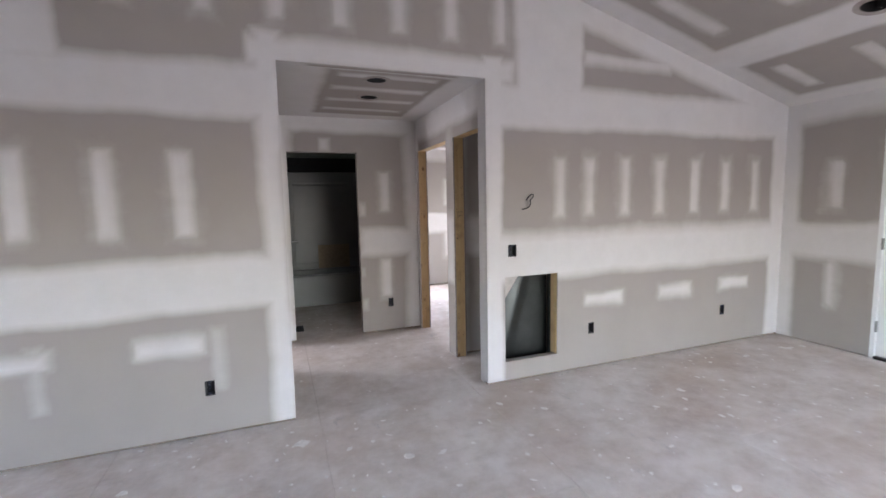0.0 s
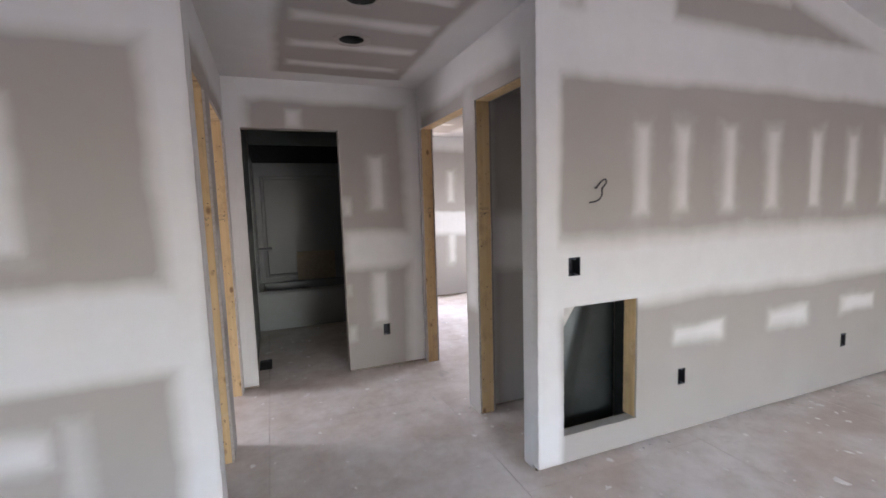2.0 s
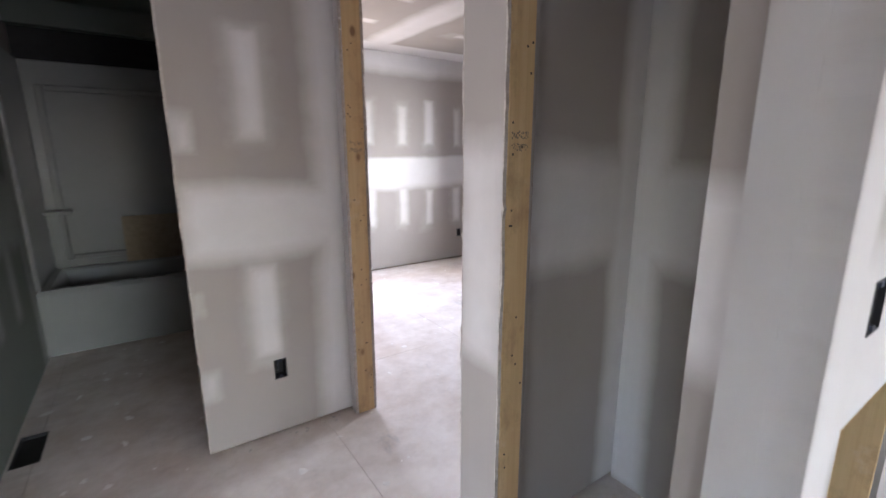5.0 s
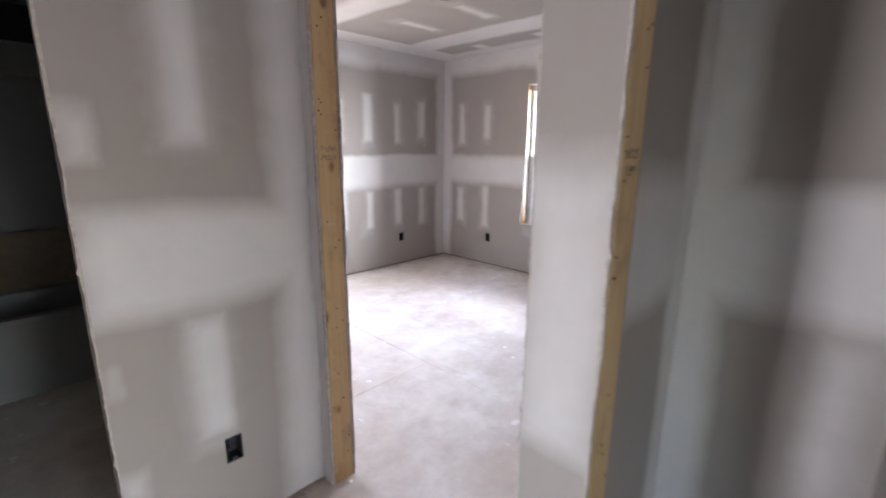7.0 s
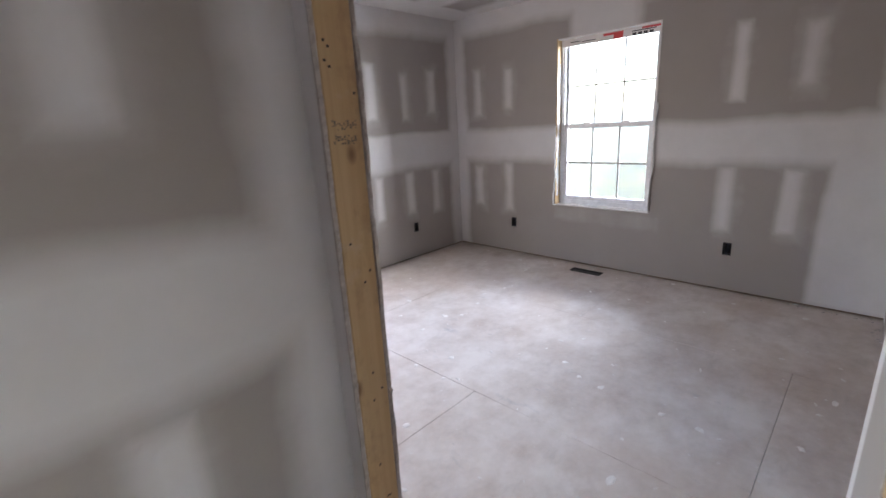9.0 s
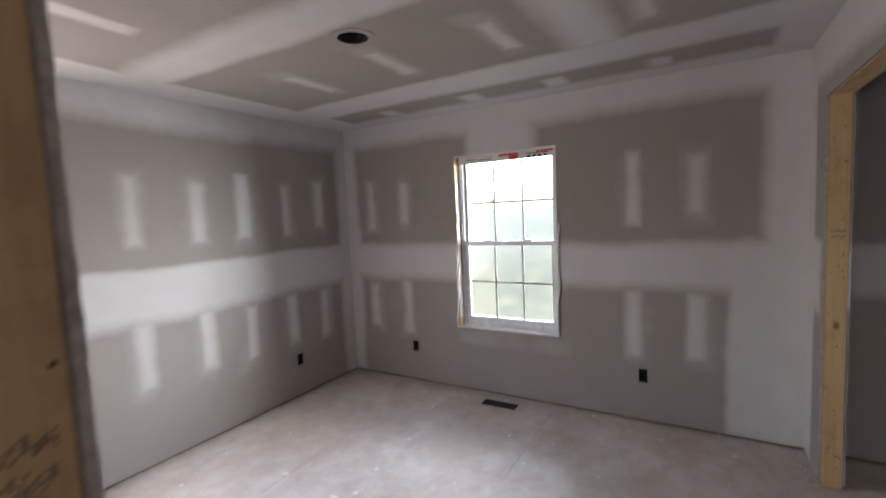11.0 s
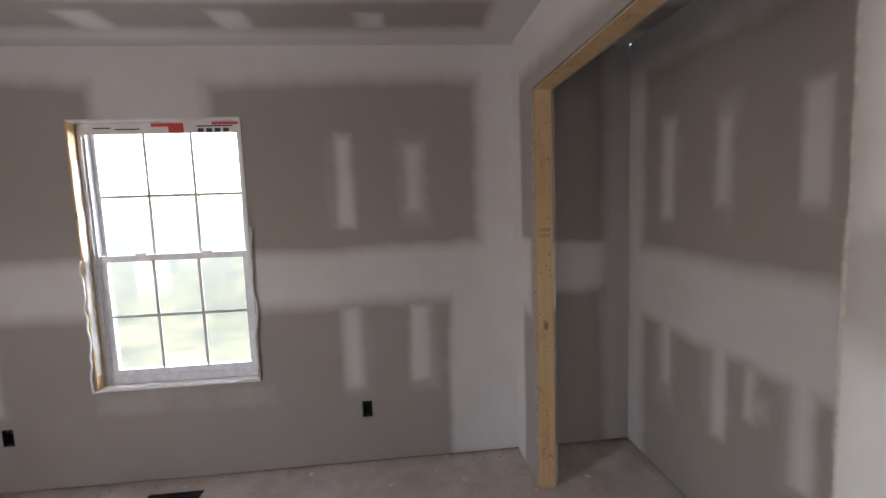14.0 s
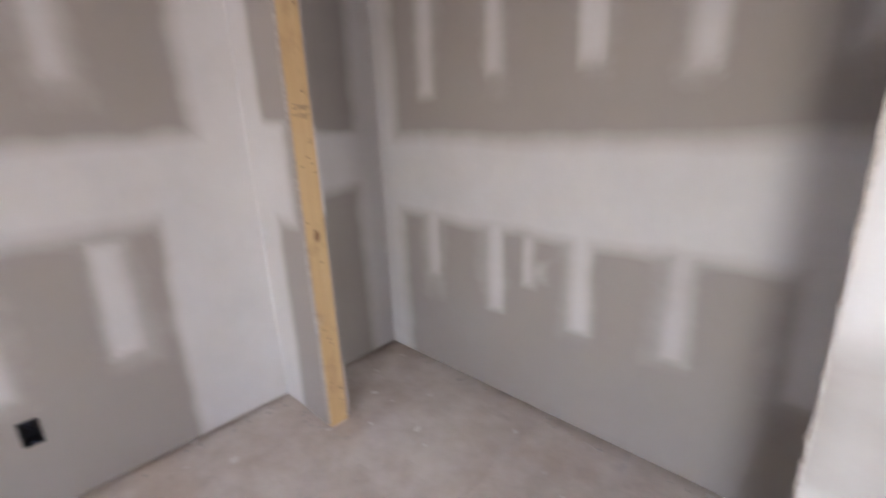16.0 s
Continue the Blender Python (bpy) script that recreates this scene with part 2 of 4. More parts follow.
def slab(name, axis, near, far, lo, hi, z0, z1, holes=(), pockets=(), mud_near=(), mud_far=(), cell=0.022, roof=None, material=None, gap=0.0):
    """A wall (axis 'x' or 'y': its faces lie at near and far on that axis) or a ceiling (axis 'z': u is x, v is y), with openings right
    through it and pockets in its near face. mud_*: rectangles of joint compound on each face."""
    cuts_u = [c for h in (*holes, *pockets) for c in h[:2]]
    cuts_v = [c for h in (*holes, *pockets) for c in h[2:4]]
    us, vs = steps(lo, hi, cuts_u, cell), steps(z0, z1, cuts_v, cell)
    U, V = np.meshgrid(us, vs, indexing="ij")
    cu, cv = (us[:-1] + us[1:]) / 2, (vs[:-1] + vs[1:]) / 2
    CU, CV = np.meshgrid(cu, cv, indexing="ij")
    through_hole = np.zeros(CU.shape, bool)
    for h in holes:
        through_hole |= (CU > h[0]) & (CU < h[1]) & (CV > h[2]) & (CV < h[3])
    pocket = np.zeros(CU.shape, bool)
    for h in pockets:
        pocket |= (CU > h[0]) & (CU < h[1]) & (CV > h[2]) & (CV < h[3])
    if roof is not None:
        top = roof(U)
        through_hole |= (CV > roof(CU) + 0.02)
        V = np.minimum(V, top)
    solid = ~through_hole
    nu, nv = len(us), len(vs)
    index = np.arange(nu * nv).reshape(nu, nv)
    N = nu * nv

    def place(a):
        flat = np.full(N, float(a))
        u, v = U.ravel(), V.ravel()
        return np.stack({"x": (flat, u, v), "y": (u, flat, v), "z": (u, v, flat)}[axis], 1)

    if axis != "z":                        # board edges at openings are cut by hand
        jig = np.random.RandomState(int(abs(lo) * 100 + abs(near) * 37))
        for h in holes:
            for e in h[:2]:
                i = np.argmin(np.abs(us - e))
                rows = (vs > 0.03) & (vs < h[3] - 0.03)
                U[i, rows] += jig.uniform(-0.0012, 0.0012, rows.sum())
    verts = np.concatenate([place(near), place(far)])

    def quads(mask, off, flip):
        i, j = np.nonzero(mask)
        q = np.stack([index[i, j], index[i + 1, j], index[i + 1, j + 1], index[i, j + 1]], 1) + off
        return q[:, ::-1] if flip else q

    faces = [quads(solid & ~pocket, 0, False), quads(solid, N, True)]
    pad = np.pad(solid, 1)
    i, j = np.nonzero(pad[1:, 1:-1] != pad[:-1, 1:-1])
    faces.append(np.stack([index[i, j], index[i, j + 1], index[i, j + 1] + N, index[i, j] + N], 1))
    i, j = np.nonzero(pad[1:-1, 1:] != pad[1:-1, :-1])
    faces.append(np.stack([index[i, j], index[i + 1, j], index[i + 1, j] + N, index[i, j] + N], 1))
    me = bpy.data.meshes.new(name)
    me.from_pydata(verts.tolist(), [], np.concatenate(faces).tolist())
    mud_n = soft_rects(U, V, mud_near)
    if roof is not None:
        mud_n = np.maximum(mud_n, np.clip(0.5 + (0.19 - (roof(U) - V)) / 0.12, 0, 1))
    layer = me.attributes.new("mud", "FLOAT", "POINT")
    layer.data.foreach_set("value", np.concatenate([mud_n.ravel(), soft_rects(U, V, mud_far).ravel()]).astype(np.float32))
    bm = bmesh.new()
    bm.from_mesh(me)
    bmesh.ops.recalc_face_normals(bm, faces=bm.faces)
    bm.to_mesh(me)
    bm.free()
    me.materials.append(material or DRYWALL)
    ob = tagged(new(name, me), kind="structure")
    if axis != "z" and z0 > 0:             # the wall's bottom plate shows under the board, shade put into its colour
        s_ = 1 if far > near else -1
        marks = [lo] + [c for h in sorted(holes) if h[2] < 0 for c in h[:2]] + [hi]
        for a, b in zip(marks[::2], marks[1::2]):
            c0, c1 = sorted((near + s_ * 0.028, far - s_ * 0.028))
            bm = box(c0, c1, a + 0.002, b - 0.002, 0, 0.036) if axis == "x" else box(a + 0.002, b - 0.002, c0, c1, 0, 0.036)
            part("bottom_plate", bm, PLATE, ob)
    return ob


def board_mud(lo, hi, studs=(), top=2.44, seam=(0.84, 1.22), cap=2.24, corners=True, low=(0.49, 0.95), up=(1.47, 1.92), width=0.1):
    """The usual compound on a wall of two boards: middle joint, top band, corners, and screw rows over the studs."""
    r = [(lo, hi, *seam, 0.04), (lo, hi, cap, top + 0.1, 0.05)]
    if corners:
        r += [(lo - 0.1, lo + 0.14, 0, top, 0.04), (hi - 0.14, hi + 0.1, 0, top, 0.04)]
    rnd = random.Random(int(lo * 1000 + hi * 77))
    for s in studs:
        for a, b in (low, up):
            w = width * rnd.uniform(0.8, 1.15) / 2
            o = rnd.uniform(-0.03, 0.03)
            r.append((s - w, s + w, a + rnd.uniform(-0.04, 0.04), b + rnd.uniform(-0.04, 0.04), 0.03, rnd.uniform(0.75, 1.0)))
            r.append((s - 1.9 * w + o, s + 1.9 * w + o, a - 0.06, b + 0.05, 0.06, 0.33))
    return r


# ---- structure ----
T = 0.115
HALL_L, HALL_R, BACK = -0.03, 1.507, 1.88
EAST, NORTH, SOUTH = 4.837, 4.435, 0.78
DOOR_Z = 2.09


def vault(x):
    """Underside of the living room's sloped ceiling."""
    return np.where(np.asarray(x) > 0.4, 2.405 + (4.96 - np.asarray(x)) * 0.267, 3.62 - (0.4 - np.asarray(x)) * 0.267)


BOX_W, BOX_H = 0.058, 0.098
wall_boxes = []          # (axis, face, u, z, sign of the room side)


def pockets_of(axis, face, sign, spots):
    for u, z in spots:
        wall_boxes.append((axis, face, u, z, sign))
    return [(u - (0.037 if z > 1 else BOX_W / 2), u + (0.037 if z > 1 else BOX_W / 2), z - BOX_H / 2, z + BOX_H / 2) for u, z in spots]


front_mud = [(-4, 0, 0.83, 1.17, 0.05), (1.49, 5, 0.845, 1.225, 0.05), (-4, 0, 2.06, 2.38, 0.04), (1.49, 5, 2.075, 2.41, 0.04),
             (-0.13, 0.02, 0, 2.6, 0.03), (1.48, 1.632, 0, 2.6, 0.03), (-0.16, 1.74, 2.40, 2.57, 0.04), (1.76, 2.38, 2.35, 3.5, 0.03),
             (4.77, 5.2, 0, 2.6, 0.04), (-4.2, -1.13, 2.3, 2.75, 0.04), (2.42, 3.35, 2.60, 2.70, 0.03, 0.85)]
for s in (2.168, 2.471, 2.854, 3.258, 3.686, 4.091, 4.509):
    front_mud += [(s - 0.05, s + 0.05, 1.36, 1.84, 0.03, 0.85), (s - 0.1, s + 0.1, 1.3, 1.9, 0.06, 0.33)]
for s in (-3.0, -2.6, -2.2, -1.8, -1.401, -0.984, -0.587):
    front_mud += [(s - 0.055, s + 0.055, 1.32, 1.84, 0.03, 0.9), (s - 0.12, s + 0.1, 1.28, 1.9, 0.06, 0.33)]
for s in (2.65, 3.49, 4.27, -0.72, -1.55):
    front_mud += [(s - 0.2, s + 0.2, 0.57, 0.67, 0.035, 0.95), (s - 0.25, s + 0.25, 0.53, 0.71, 0.05, 0.3)]
for s in (-1.4, -0.45):
    front_mud += [(s - 0.04, s + 0.04, 0.3, 0.72, 0.04, 0.5)]
for s in (-0.85, -0.4, 0.02, 0.42, 0.82, 1.22, 1.62):
    front_mud += [(s - 0.05, s + 0.05, 2.68, 3.2, 0.03, 0.8), (s - 0.1, s + 0.1, 2.62, 3.25, 0.06, 0.33)]
closet_studs = (3.294 - 0.4, 3.27, 3.63, 4.05, 4.45)
slab("wall_living_front", "y", 0.0, 0.065, -4.1, 4.96, 0.021, 3.7,
     holes=[(0, 1.49, -0.1, 2.427), (1.65, 2.152, 0.175, 0.882)],
     pockets=pockets_of("y", 0.0, -1, [(1.717, 1.096), (2.505, 0.363), (4.124, 0.358), (-0.516, 0.325)]),
     mud_near=front_mud, mud_far=board_mud(2.33, 4.82, closet_studs, seam=(0.86, 1.25)) + [(3.84, 3.9, 0.62, 0.86, 0.03, 0.8), (3.78, 3.86, 0.66, 0.74, 0.03, 0.6), (-0.4, 0.2, 0, 2.7), (1.3, 1.7, 0, 2.7)], roof=vault, cell=0.022)

slab("wall_hall_east", "x", HALL_R, HALL_R + T, 0.066, BACK, 0, 2.44, holes=[(0.14, 0.728, -0.1, DOOR_Z), (0.905, 1.825, -0.1, DOOR_Z)],
     mud_near=[(0, 2, 2.2, 2.5), (0.7, 0.93, 0.72, 1.38, 0.06, 0.75), (0.7, 0.93, 1.9, 2.5, 0.06, 0.4), (1.78, 2, 0, 2.5), (0.09, 0.15, 0, 2.5)])
slab("wall_hall_west", "x", HALL_L, HALL_L - T, 0.066, BACK, 0, 2.44, holes=[(0.15, 0.80, -0.1, DOOR_Z), (1.0, 1.775, -0.1, DOOR_Z)],
     mud_near=[(0, 2, 2.2, 2.5), (0.8, 1.0, 0.8, 1.35, 0.05, 0.6), (1.76, 2, 0, 2.5), (0.09, 0.25, 0, 2.5)])
slab("wall_hall_back", "y", BACK, BACK + T, HALL_L - T, HALL_R, 0.021, 2.44, holes=[(0.08, 0.82, -0.1, 2.068)],
     pockets=pockets_of("y", BACK, -1, [(1.154, 0.345)]),
     mud_near=[(-0.2, 2, 2.28, 2.5), (0.82, 2, 0.9, 1.22, 0.045), (1.37, 1.7, 0, 2.5), (-0.2, 0.12, 0, 2.5), (1.06, 1.17, 1.42, 1.84, 0.03),
               (1.06, 1.17, 0.42, 0.86, 0.03), (1.0, 1.2, 0.36, 0.92, 0.05, 0.35), (1.0, 1.24, 1.36, 1.9, 0.05, 0.35), (0.42, 0.52, 2.08, 2.2, 0.03),
               (0.8, 0.9, 1.36, 1.5, 0.04, 0.7), (0.82, 0.88, 0.28, 0.4, 0.03, 0.7), (0.82, 0.87, 0.68, 0.78, 0.03, 0.6)])

east_studs = (4.13, 3.735, 1.755, 1.36)
slab("wall_bedroom_east", "x", EAST, EAST + 0.15, 0.066, NORTH + T, 0.021, 2.44, holes=[(2.297, 3.189, 0.568, 2.065)],
     pockets=pockets_of("x", EAST, -1, [(3.679, 0.34), (1.698, 0.348)]),
     mud_near=board_mud(SOUTH, NORTH, east_studs, seam=(0.99, 1.31), cap=2.25) + [(0.6, 1.18, 0, 1.1, 0.035), (0.6, 0.98, 0.9, 2.5, 0.035),
              (2.47, 3.05, 2.0, 2.5, 0.04), (2.2, 3.2, 0.4, 0.56, 0.04, 0.25), (0.083, 0.62, 1.0, 1.3), (0.0, 0.22, 0, 2.5)])
# the opening from 1.73 is unseen, cut for the added north lamp
slab("wall_bedroom_north", "y", NORTH, NORTH + T, -3.6, EAST, 0.021, 2.44, holes=[(1.73, 2.39, 0.58, 2.04)], pockets=pockets_of("y", NORTH, -1, [(4.103, 0.34)]),
     mud_near=board_mud(1.62, EAST, (2.03, 2.43, 2.86, 3.285, 3.655, 4.065, 4.445), seam=(0.96, 1.31))
     + board_mud(-3.4, -0.145, (-2.8, -2.4, -2.0, -1.6, -1.2, -0.8, -0.45), seam=(0.96, 1.31)))
slab("wall_bedroom_west", "x", HALL_R + T, HALL_R, BACK, NORTH, 0, 2.44,
     mud_near=board_mud(BACK, NORTH, (2.2, 2.6, 3.0, 3.4, 3.8)), mud_far=[(BACK, NORTH, 0.9, 1.25)])
slab("wall_closet_front", "y", SOUTH, SOUTH - T, 2.33, EAST, 0.021, 2.44, holes=[(2.87, 4.458, -0.1, 2.098)],
     mud_near=[(1.6, 5, 2.2, 2.5), (1.6, 2.9, 1.0, 1.32, 0.05, 0.8), (4.66, 5, 0, 2.5, 0.03), (4.5, 4.85, 0.96, 1.34), (2.74, 2.88, 0, 2.5, 0.03, 0.25),
               (2.78, 2.86, 1.5, 1.85, 0.03, 0.8), (2.78, 2.87, 0.35, 0.7, 0.04), (1.6, 1.75, 0, 2.5)],
     mud_far=[(1.6, 5, 1.0, 1.3)])
slab("wall_hall_closet", "y", 0.895, SOUTH, HALL_R + T, 2.33, 0.021, 2.44,
     mud_near=[(1.6, 2.4, 2.2, 2.5), (1.6, 2.4, 1.0, 1.32, 0.05), (2.2, 2.4, 0, 2.5, 0.03), (1.6, 1.7, 0, 2.5, 0.04, 0.6)],
     mud_far=[(1.6, 2.4, 0.98, 1.36, 0.06, 0.7), (2.1, 2.3, 0, 2.5, 0.03, 0.9), (1.6, 1.66, 0, 2.5, 0.03, 0.7), (1.6, 2.4, 2.2, 2.5)])
slab("wall_chase_side", "x", HALL_R + T - 0.013, HALL_R + T, 0.141, 0.25, 0, 2.44, mud_near=[(0, 1, 0.9, 1.3)], cell=0.05)
slab("wall_closet_divider", "x", 2.217, 2.33, 0.066, SOUTH - 0.001, 0, 2.44,
     mud_near=[(0, 1, 0.95, 1.3), (0.66, 0.8, 0, 2.5, 0.03), (0.3, 0.4, 0.3, 0.9, 0.05, 0.6)], mud_far=[(0, 1, 0.95, 1.3)])
slab("wall_chase", "y", 0.25, 0.235, HALL_R + T, 2.217, 0, 2.44, mud_near=[(1.6, 2.3, 0.95, 1.3)], cell=0.2)

slab("wall_bath_west", "x", 0.045, HALL_L - T, BACK + T, NORTH, 0, 2.44,
     mud_near=board_mud(BACK, 3.6, (2.3, 2.7, 3.1, 3.5)), mud_far=board_mud(BACK, NORTH, (2.3, 2.7, 3.1, 3.5)), cell=0.04)
slab("wall_west_bedroom_west", "x", -3.4, -3.52, 0.6, NORTH, 0, 2.44, holes=[(2.15, 3.05, 0.55, 2.02)], mud_near=board_mud(0.7, NORTH, (1.2, 1.6, 3.5, 3.9)), cell=0.06)
slab("wall_west_bedroom_south", "y", SOUTH, SOUTH - T, -3.4, HALL_L - T, 0, 2.44, mud_near=board_mud(-3.4, -0.15, (-3, -2.6, -2.2, -1.8, -1.4, -1, -0.6)), mud_far=[(-1, 0, 1.0, 1.3)], cell=0.05)
slab("wall_west_closet", "x", -0.80, -0.9, 0.066, SOUTH - T, 0, 2.44, mud_near=[(0, 1, 0.95, 1.3), (0.6, 0.8, 0, 2.5)], cell=0.05)

right_mud = board_mud(-6, 0, (-0.47, -2.2, -2.6, -3.0, -3.4), seam=(0.86, 1.22), cap=2.22, low=(0.42, 0.84), up=(1.36, 1.84))
slab("wall_living_east", "x", 4.96, 5.1, -6.05, 0.0, 0.011, 2.42, holes=[(-1.78, -0.81, -0.1, 2.1)], mud_near=right_mud + [(-0.83, -0.76, 0.3, 2.0, 0.03, 0.25)], cell=0.04)
# openings in the west and back walls are unseen, cut for the fill lamps
slab("wall_living_west", "x", -4.1, -4.22, -6.05, 0.09, 0, 2.44, holes=[(-3.9, -2.1, 0.8, 2.2)], mud_near=board_mud(-6, 0, (-5, -4.4, -1.6, -1.2)), cell=0.08)
slab("wall_living_back", "y", -6.05, -6.2, -4.22, 5.1, 0, 3.7, holes=[(0.85, 3.55, 0.05, 2.15)], mud_near=board_mud(-4.1, 5, (-3, -2, 0)), roof=vault, cell=0.08)

slab("wall_return_east", "x", 1.49, HALL_R, 0.0652, 0.14, 0.0, 2.427, mud_near=[(-1, 1, -1, 3)])
slab("wall_return_west", "x", 0.0, HALL_L, 0.0652, 0.15, 0.0, 2.427, mud_near=[(-1, 1, -1, 3)])

# added block that stops daylight leaking in under the wall corner
tagged(link("wall_corner_leak_block", box(4.962, 5.098, 0.002, 0.063, 0.0, 0.036), PLATE), kind="structure")

# ceilings
CAN = 0.076
cans = [(0.727, 0.335, 2.44, 0.0), (0.776, 0.885, 2.44, 0.0), (3.132, 2.77, 2.44, 0.0)]


def can_holes(sel):
    return [(x - CAN, x + CAN, y - CAN, y + CAN) for x, y, *_ in sel]


slab("ceiling_hall", "z", 2.44, 2.46, HALL_L - T, HALL_R + T, 0.066, BACK, holes=can_holes(cans[:2]), cell=0.03,
     mud_near=[(-1, 0.34, 0, 2), (1.28, 2.4, 0, 2), (-1, 2.4, 1.66, 2), (-1, 2.4, 0, 0.14)]
     + [(0.42, 1.2, y - 0.05, y + 0.05, 0.03, 0.85) for y in (0.25, 0.62, 1.02, 1.42)])
ceil_mud = [(1.5, 5, 4.1, 4.5), (4.62, 5, 0, 4.5, 0.05), (3.95, 4.3, 0, 4.5, 0.05), (1.5, 5, 0.7, 0.98), (2.72, 3.0, 0, 4.5, 0.05), (1.5, 1.75, 0, 4.5),
            (3.0, 4.0, 1.7, 1.95, 0.05)]
for y in (4.19, 3.476, 2.842, 2.194, 1.55):
    ceil_mud += [(3.35, 3.75, y - 0.05, y + 0.05, 0.03, 0.9), (3.2, 3.85, y - 0.1, y + 0.1, 0.06, 0.3), (2.0, 2.5, y - 0.05, y + 0.05, 0.03, 0.9)]
for y in (3.591, 2.832, 2.198, 1.553):
    ceil_mud += [(4.42, 4.62, y - 0.07, y + 0.07, 0.03, 0.9)]
slab("ceiling_bedroom", "z", 2.44, 2.46, HALL_R + T, EAST + 0.15, 0.066, NORTH + T, holes=can_holes(cans[2:]), mud_near=ceil_mud)
slab("ceiling_bath", "z", 2.44, 2.46, -0.145, HALL_R + T, BACK, NORTH + T, cell=0.3, material=DIM_GREENBOARD)
slab("ceiling_west_bedroom", "z", 2.44, 2.46, -3.52, -0.145, 0.066, NORTH + T, cell=0.05,
     mud_near=[(-3.5, 0, 4.1, 4.5), (-0.5, 0, 0, 4.5), (-1.9, -1.6, 0, 4.5)] + [(-1.3, -0.8, y - 0.05, y + 0.05) for y in (3.8, 3.3, 2.8, 2.3)])


def sloped_ceiling(name, x0, x1, mud, hole=None):
    """One side of the vault: a slab sheared to the roof's slope."""
    ob = slab(name, "z", 0.0, 0.02, x0, x1, -6.2, 0.0, holes=[hole] if hole else (), mud_near=mud, cell=0.035)
    for v in ob.data.vertices:
        v.co.z += float(vault(v.co.x))
    return ob


LCAN = (3.74, -1.26)
vault_mud = [(0, 5, -0.2, 0.1, 0.04), (4.76, 5.2, -6.3, 0, 0.04), (3.62, 3.98, -6.3, 0, 0.04), (0.3, 0.6, -6.3, 0, 0.04), (2.2, 2.5, -6.3, 0, 0.04)]
for y in (-0.42, -1.0, -1.6, -2.2, -2.8):
    vault_mud += [(4.15, 4.62, y - 0.06, y + 0.06, 0.03, 0.9), (2.75, 3.4, y - 0.06, y + 0.06, 0.03, 0.9), (2.65, 3.5, y - 0.11, y + 0.11, 0.06, 0.3)]
sloped_ceiling("ceiling_living_east", 0.4, 4.97, vault_mud, (LCAN[0] - CAN, LCAN[0] + CAN, LCAN[1] - CAN, LCAN[1] + CAN))
sloped_ceiling("ceiling_living_west", -4.12, 0.4, [(-4, 0.4, -0.2, 0.1), (-1, -0.7, -6.3, 0)])

# floor: a deck with its boards laid on it
floor = tagged(link("floor", box(-4.2, 5.1, -6.2, NORTH + T, -0.3, -0.019), FLOOR), kind="structure")
VENT_HOLES = [(4.622, 4.722, 2.616, 2.906), (0.075, 0.18, 2.29, 2.56)]


def cut_rects(rects):
    """Takes the vent holes out of a list of rectangles."""
    for hx0, hx1, hy0, hy1 in VENT_HOLES:
        out = []
        for r0, r1, q0, q1 in rects:
            if hx1 <= r0 or hx0 >= r1 or hy1 <= q0 or hy0 >= q1:
                out.append((r0, r1, q0, q1))
                continue
            a, b = max(r0, hx0), min(r1, hx1)
            for p in ((r0, hx0, q0, q1), (hx1, r1, q0, q1), (a, b, q0, hy0), (a, b, hy1, q1)):
                if p[1] - p[0] > 0.002 and p[3] - p[2] > 0.002:
                    out.append(p)
        rects = out
    return rects


def floor_boards():
    """Subfloor boards 1.2 m wide that run away from the living room, end joints staggered."""
    for col in range(-4, 5):
        a, b = max(-4.2, 0.157 + 1.2 * col), min(5.1, 0.157 + 1.2 * (col + 1))
        y = -6.2 - (1.22 if col % 2 else 0)
        while y < NORTH + T and b - a > 0.01:
            q0, q1 = max(y, -6.2), min(y + 2.44, NORTH + T)
            if q1 - q0 > 0.01:
                bm = bmesh.new()
                for r in cut_rects([(a + 0.0012, b - 0.0012, q0 + 0.0012, q1 - 0.0012)]):
                    box(*r, -0.019, 0.0, bm)
                part("board", bm, FLOOR, floor)
            y += 2.44


# ---- rough frames ----
def rough_frame(axis, face, thick, u0, u1, top, label, sides=(True, True), header=True, group="rough door frames"):
    """Stud jambs and header lining an opening in a wall whose room face lies at face and whose body runs thick from it."""
    mid = face + thick / 2
    a, b = mid - 0.0445, mid + 0.0445

    def bar(c0, c1, z0, z1):
        return box(c0, c1, a, b, z0, z1) if axis == "y" else box(a, b, c0, c1, z0, z1)

    at = ((u0 + u1) / 2, mid, 0) if axis == "y" else (mid, (u0 + u1) / 2, 0)
    root = empty("door_frame", at, label, "door frame", group)
    inv = Matrix.Translation(at).inverted()
    pieces = []
    if sides[0]:
        pieces.append(part("jamb_stud", bar(u0 - 0.036, u0 + 0.003, 0.0, top), WOOD, root, bevel=0.002))
    if sides[1]:
        pieces.append(part("jamb_stud", bar(u1 - 0.003, u1 + 0.036, 0.0, top), WOOD, root, bevel=0.002))
    if header:
        pieces.append(part("header", bar(u0 + 0.004, u1 - 0.004, top - 0.003, top + 0.036), WOOD, root, bevel=0.002))
    for p in pieces:
        p.matrix_parent_inverse = inv
    for k, u in enumerate((u0 + 0.003, u1 - 0.003)):
        if sides[k]:
            stud_marks(root, inv, axis, u, 1 if k == 0 else -1, a, b, int(face * 50 + u * 10))
    return root


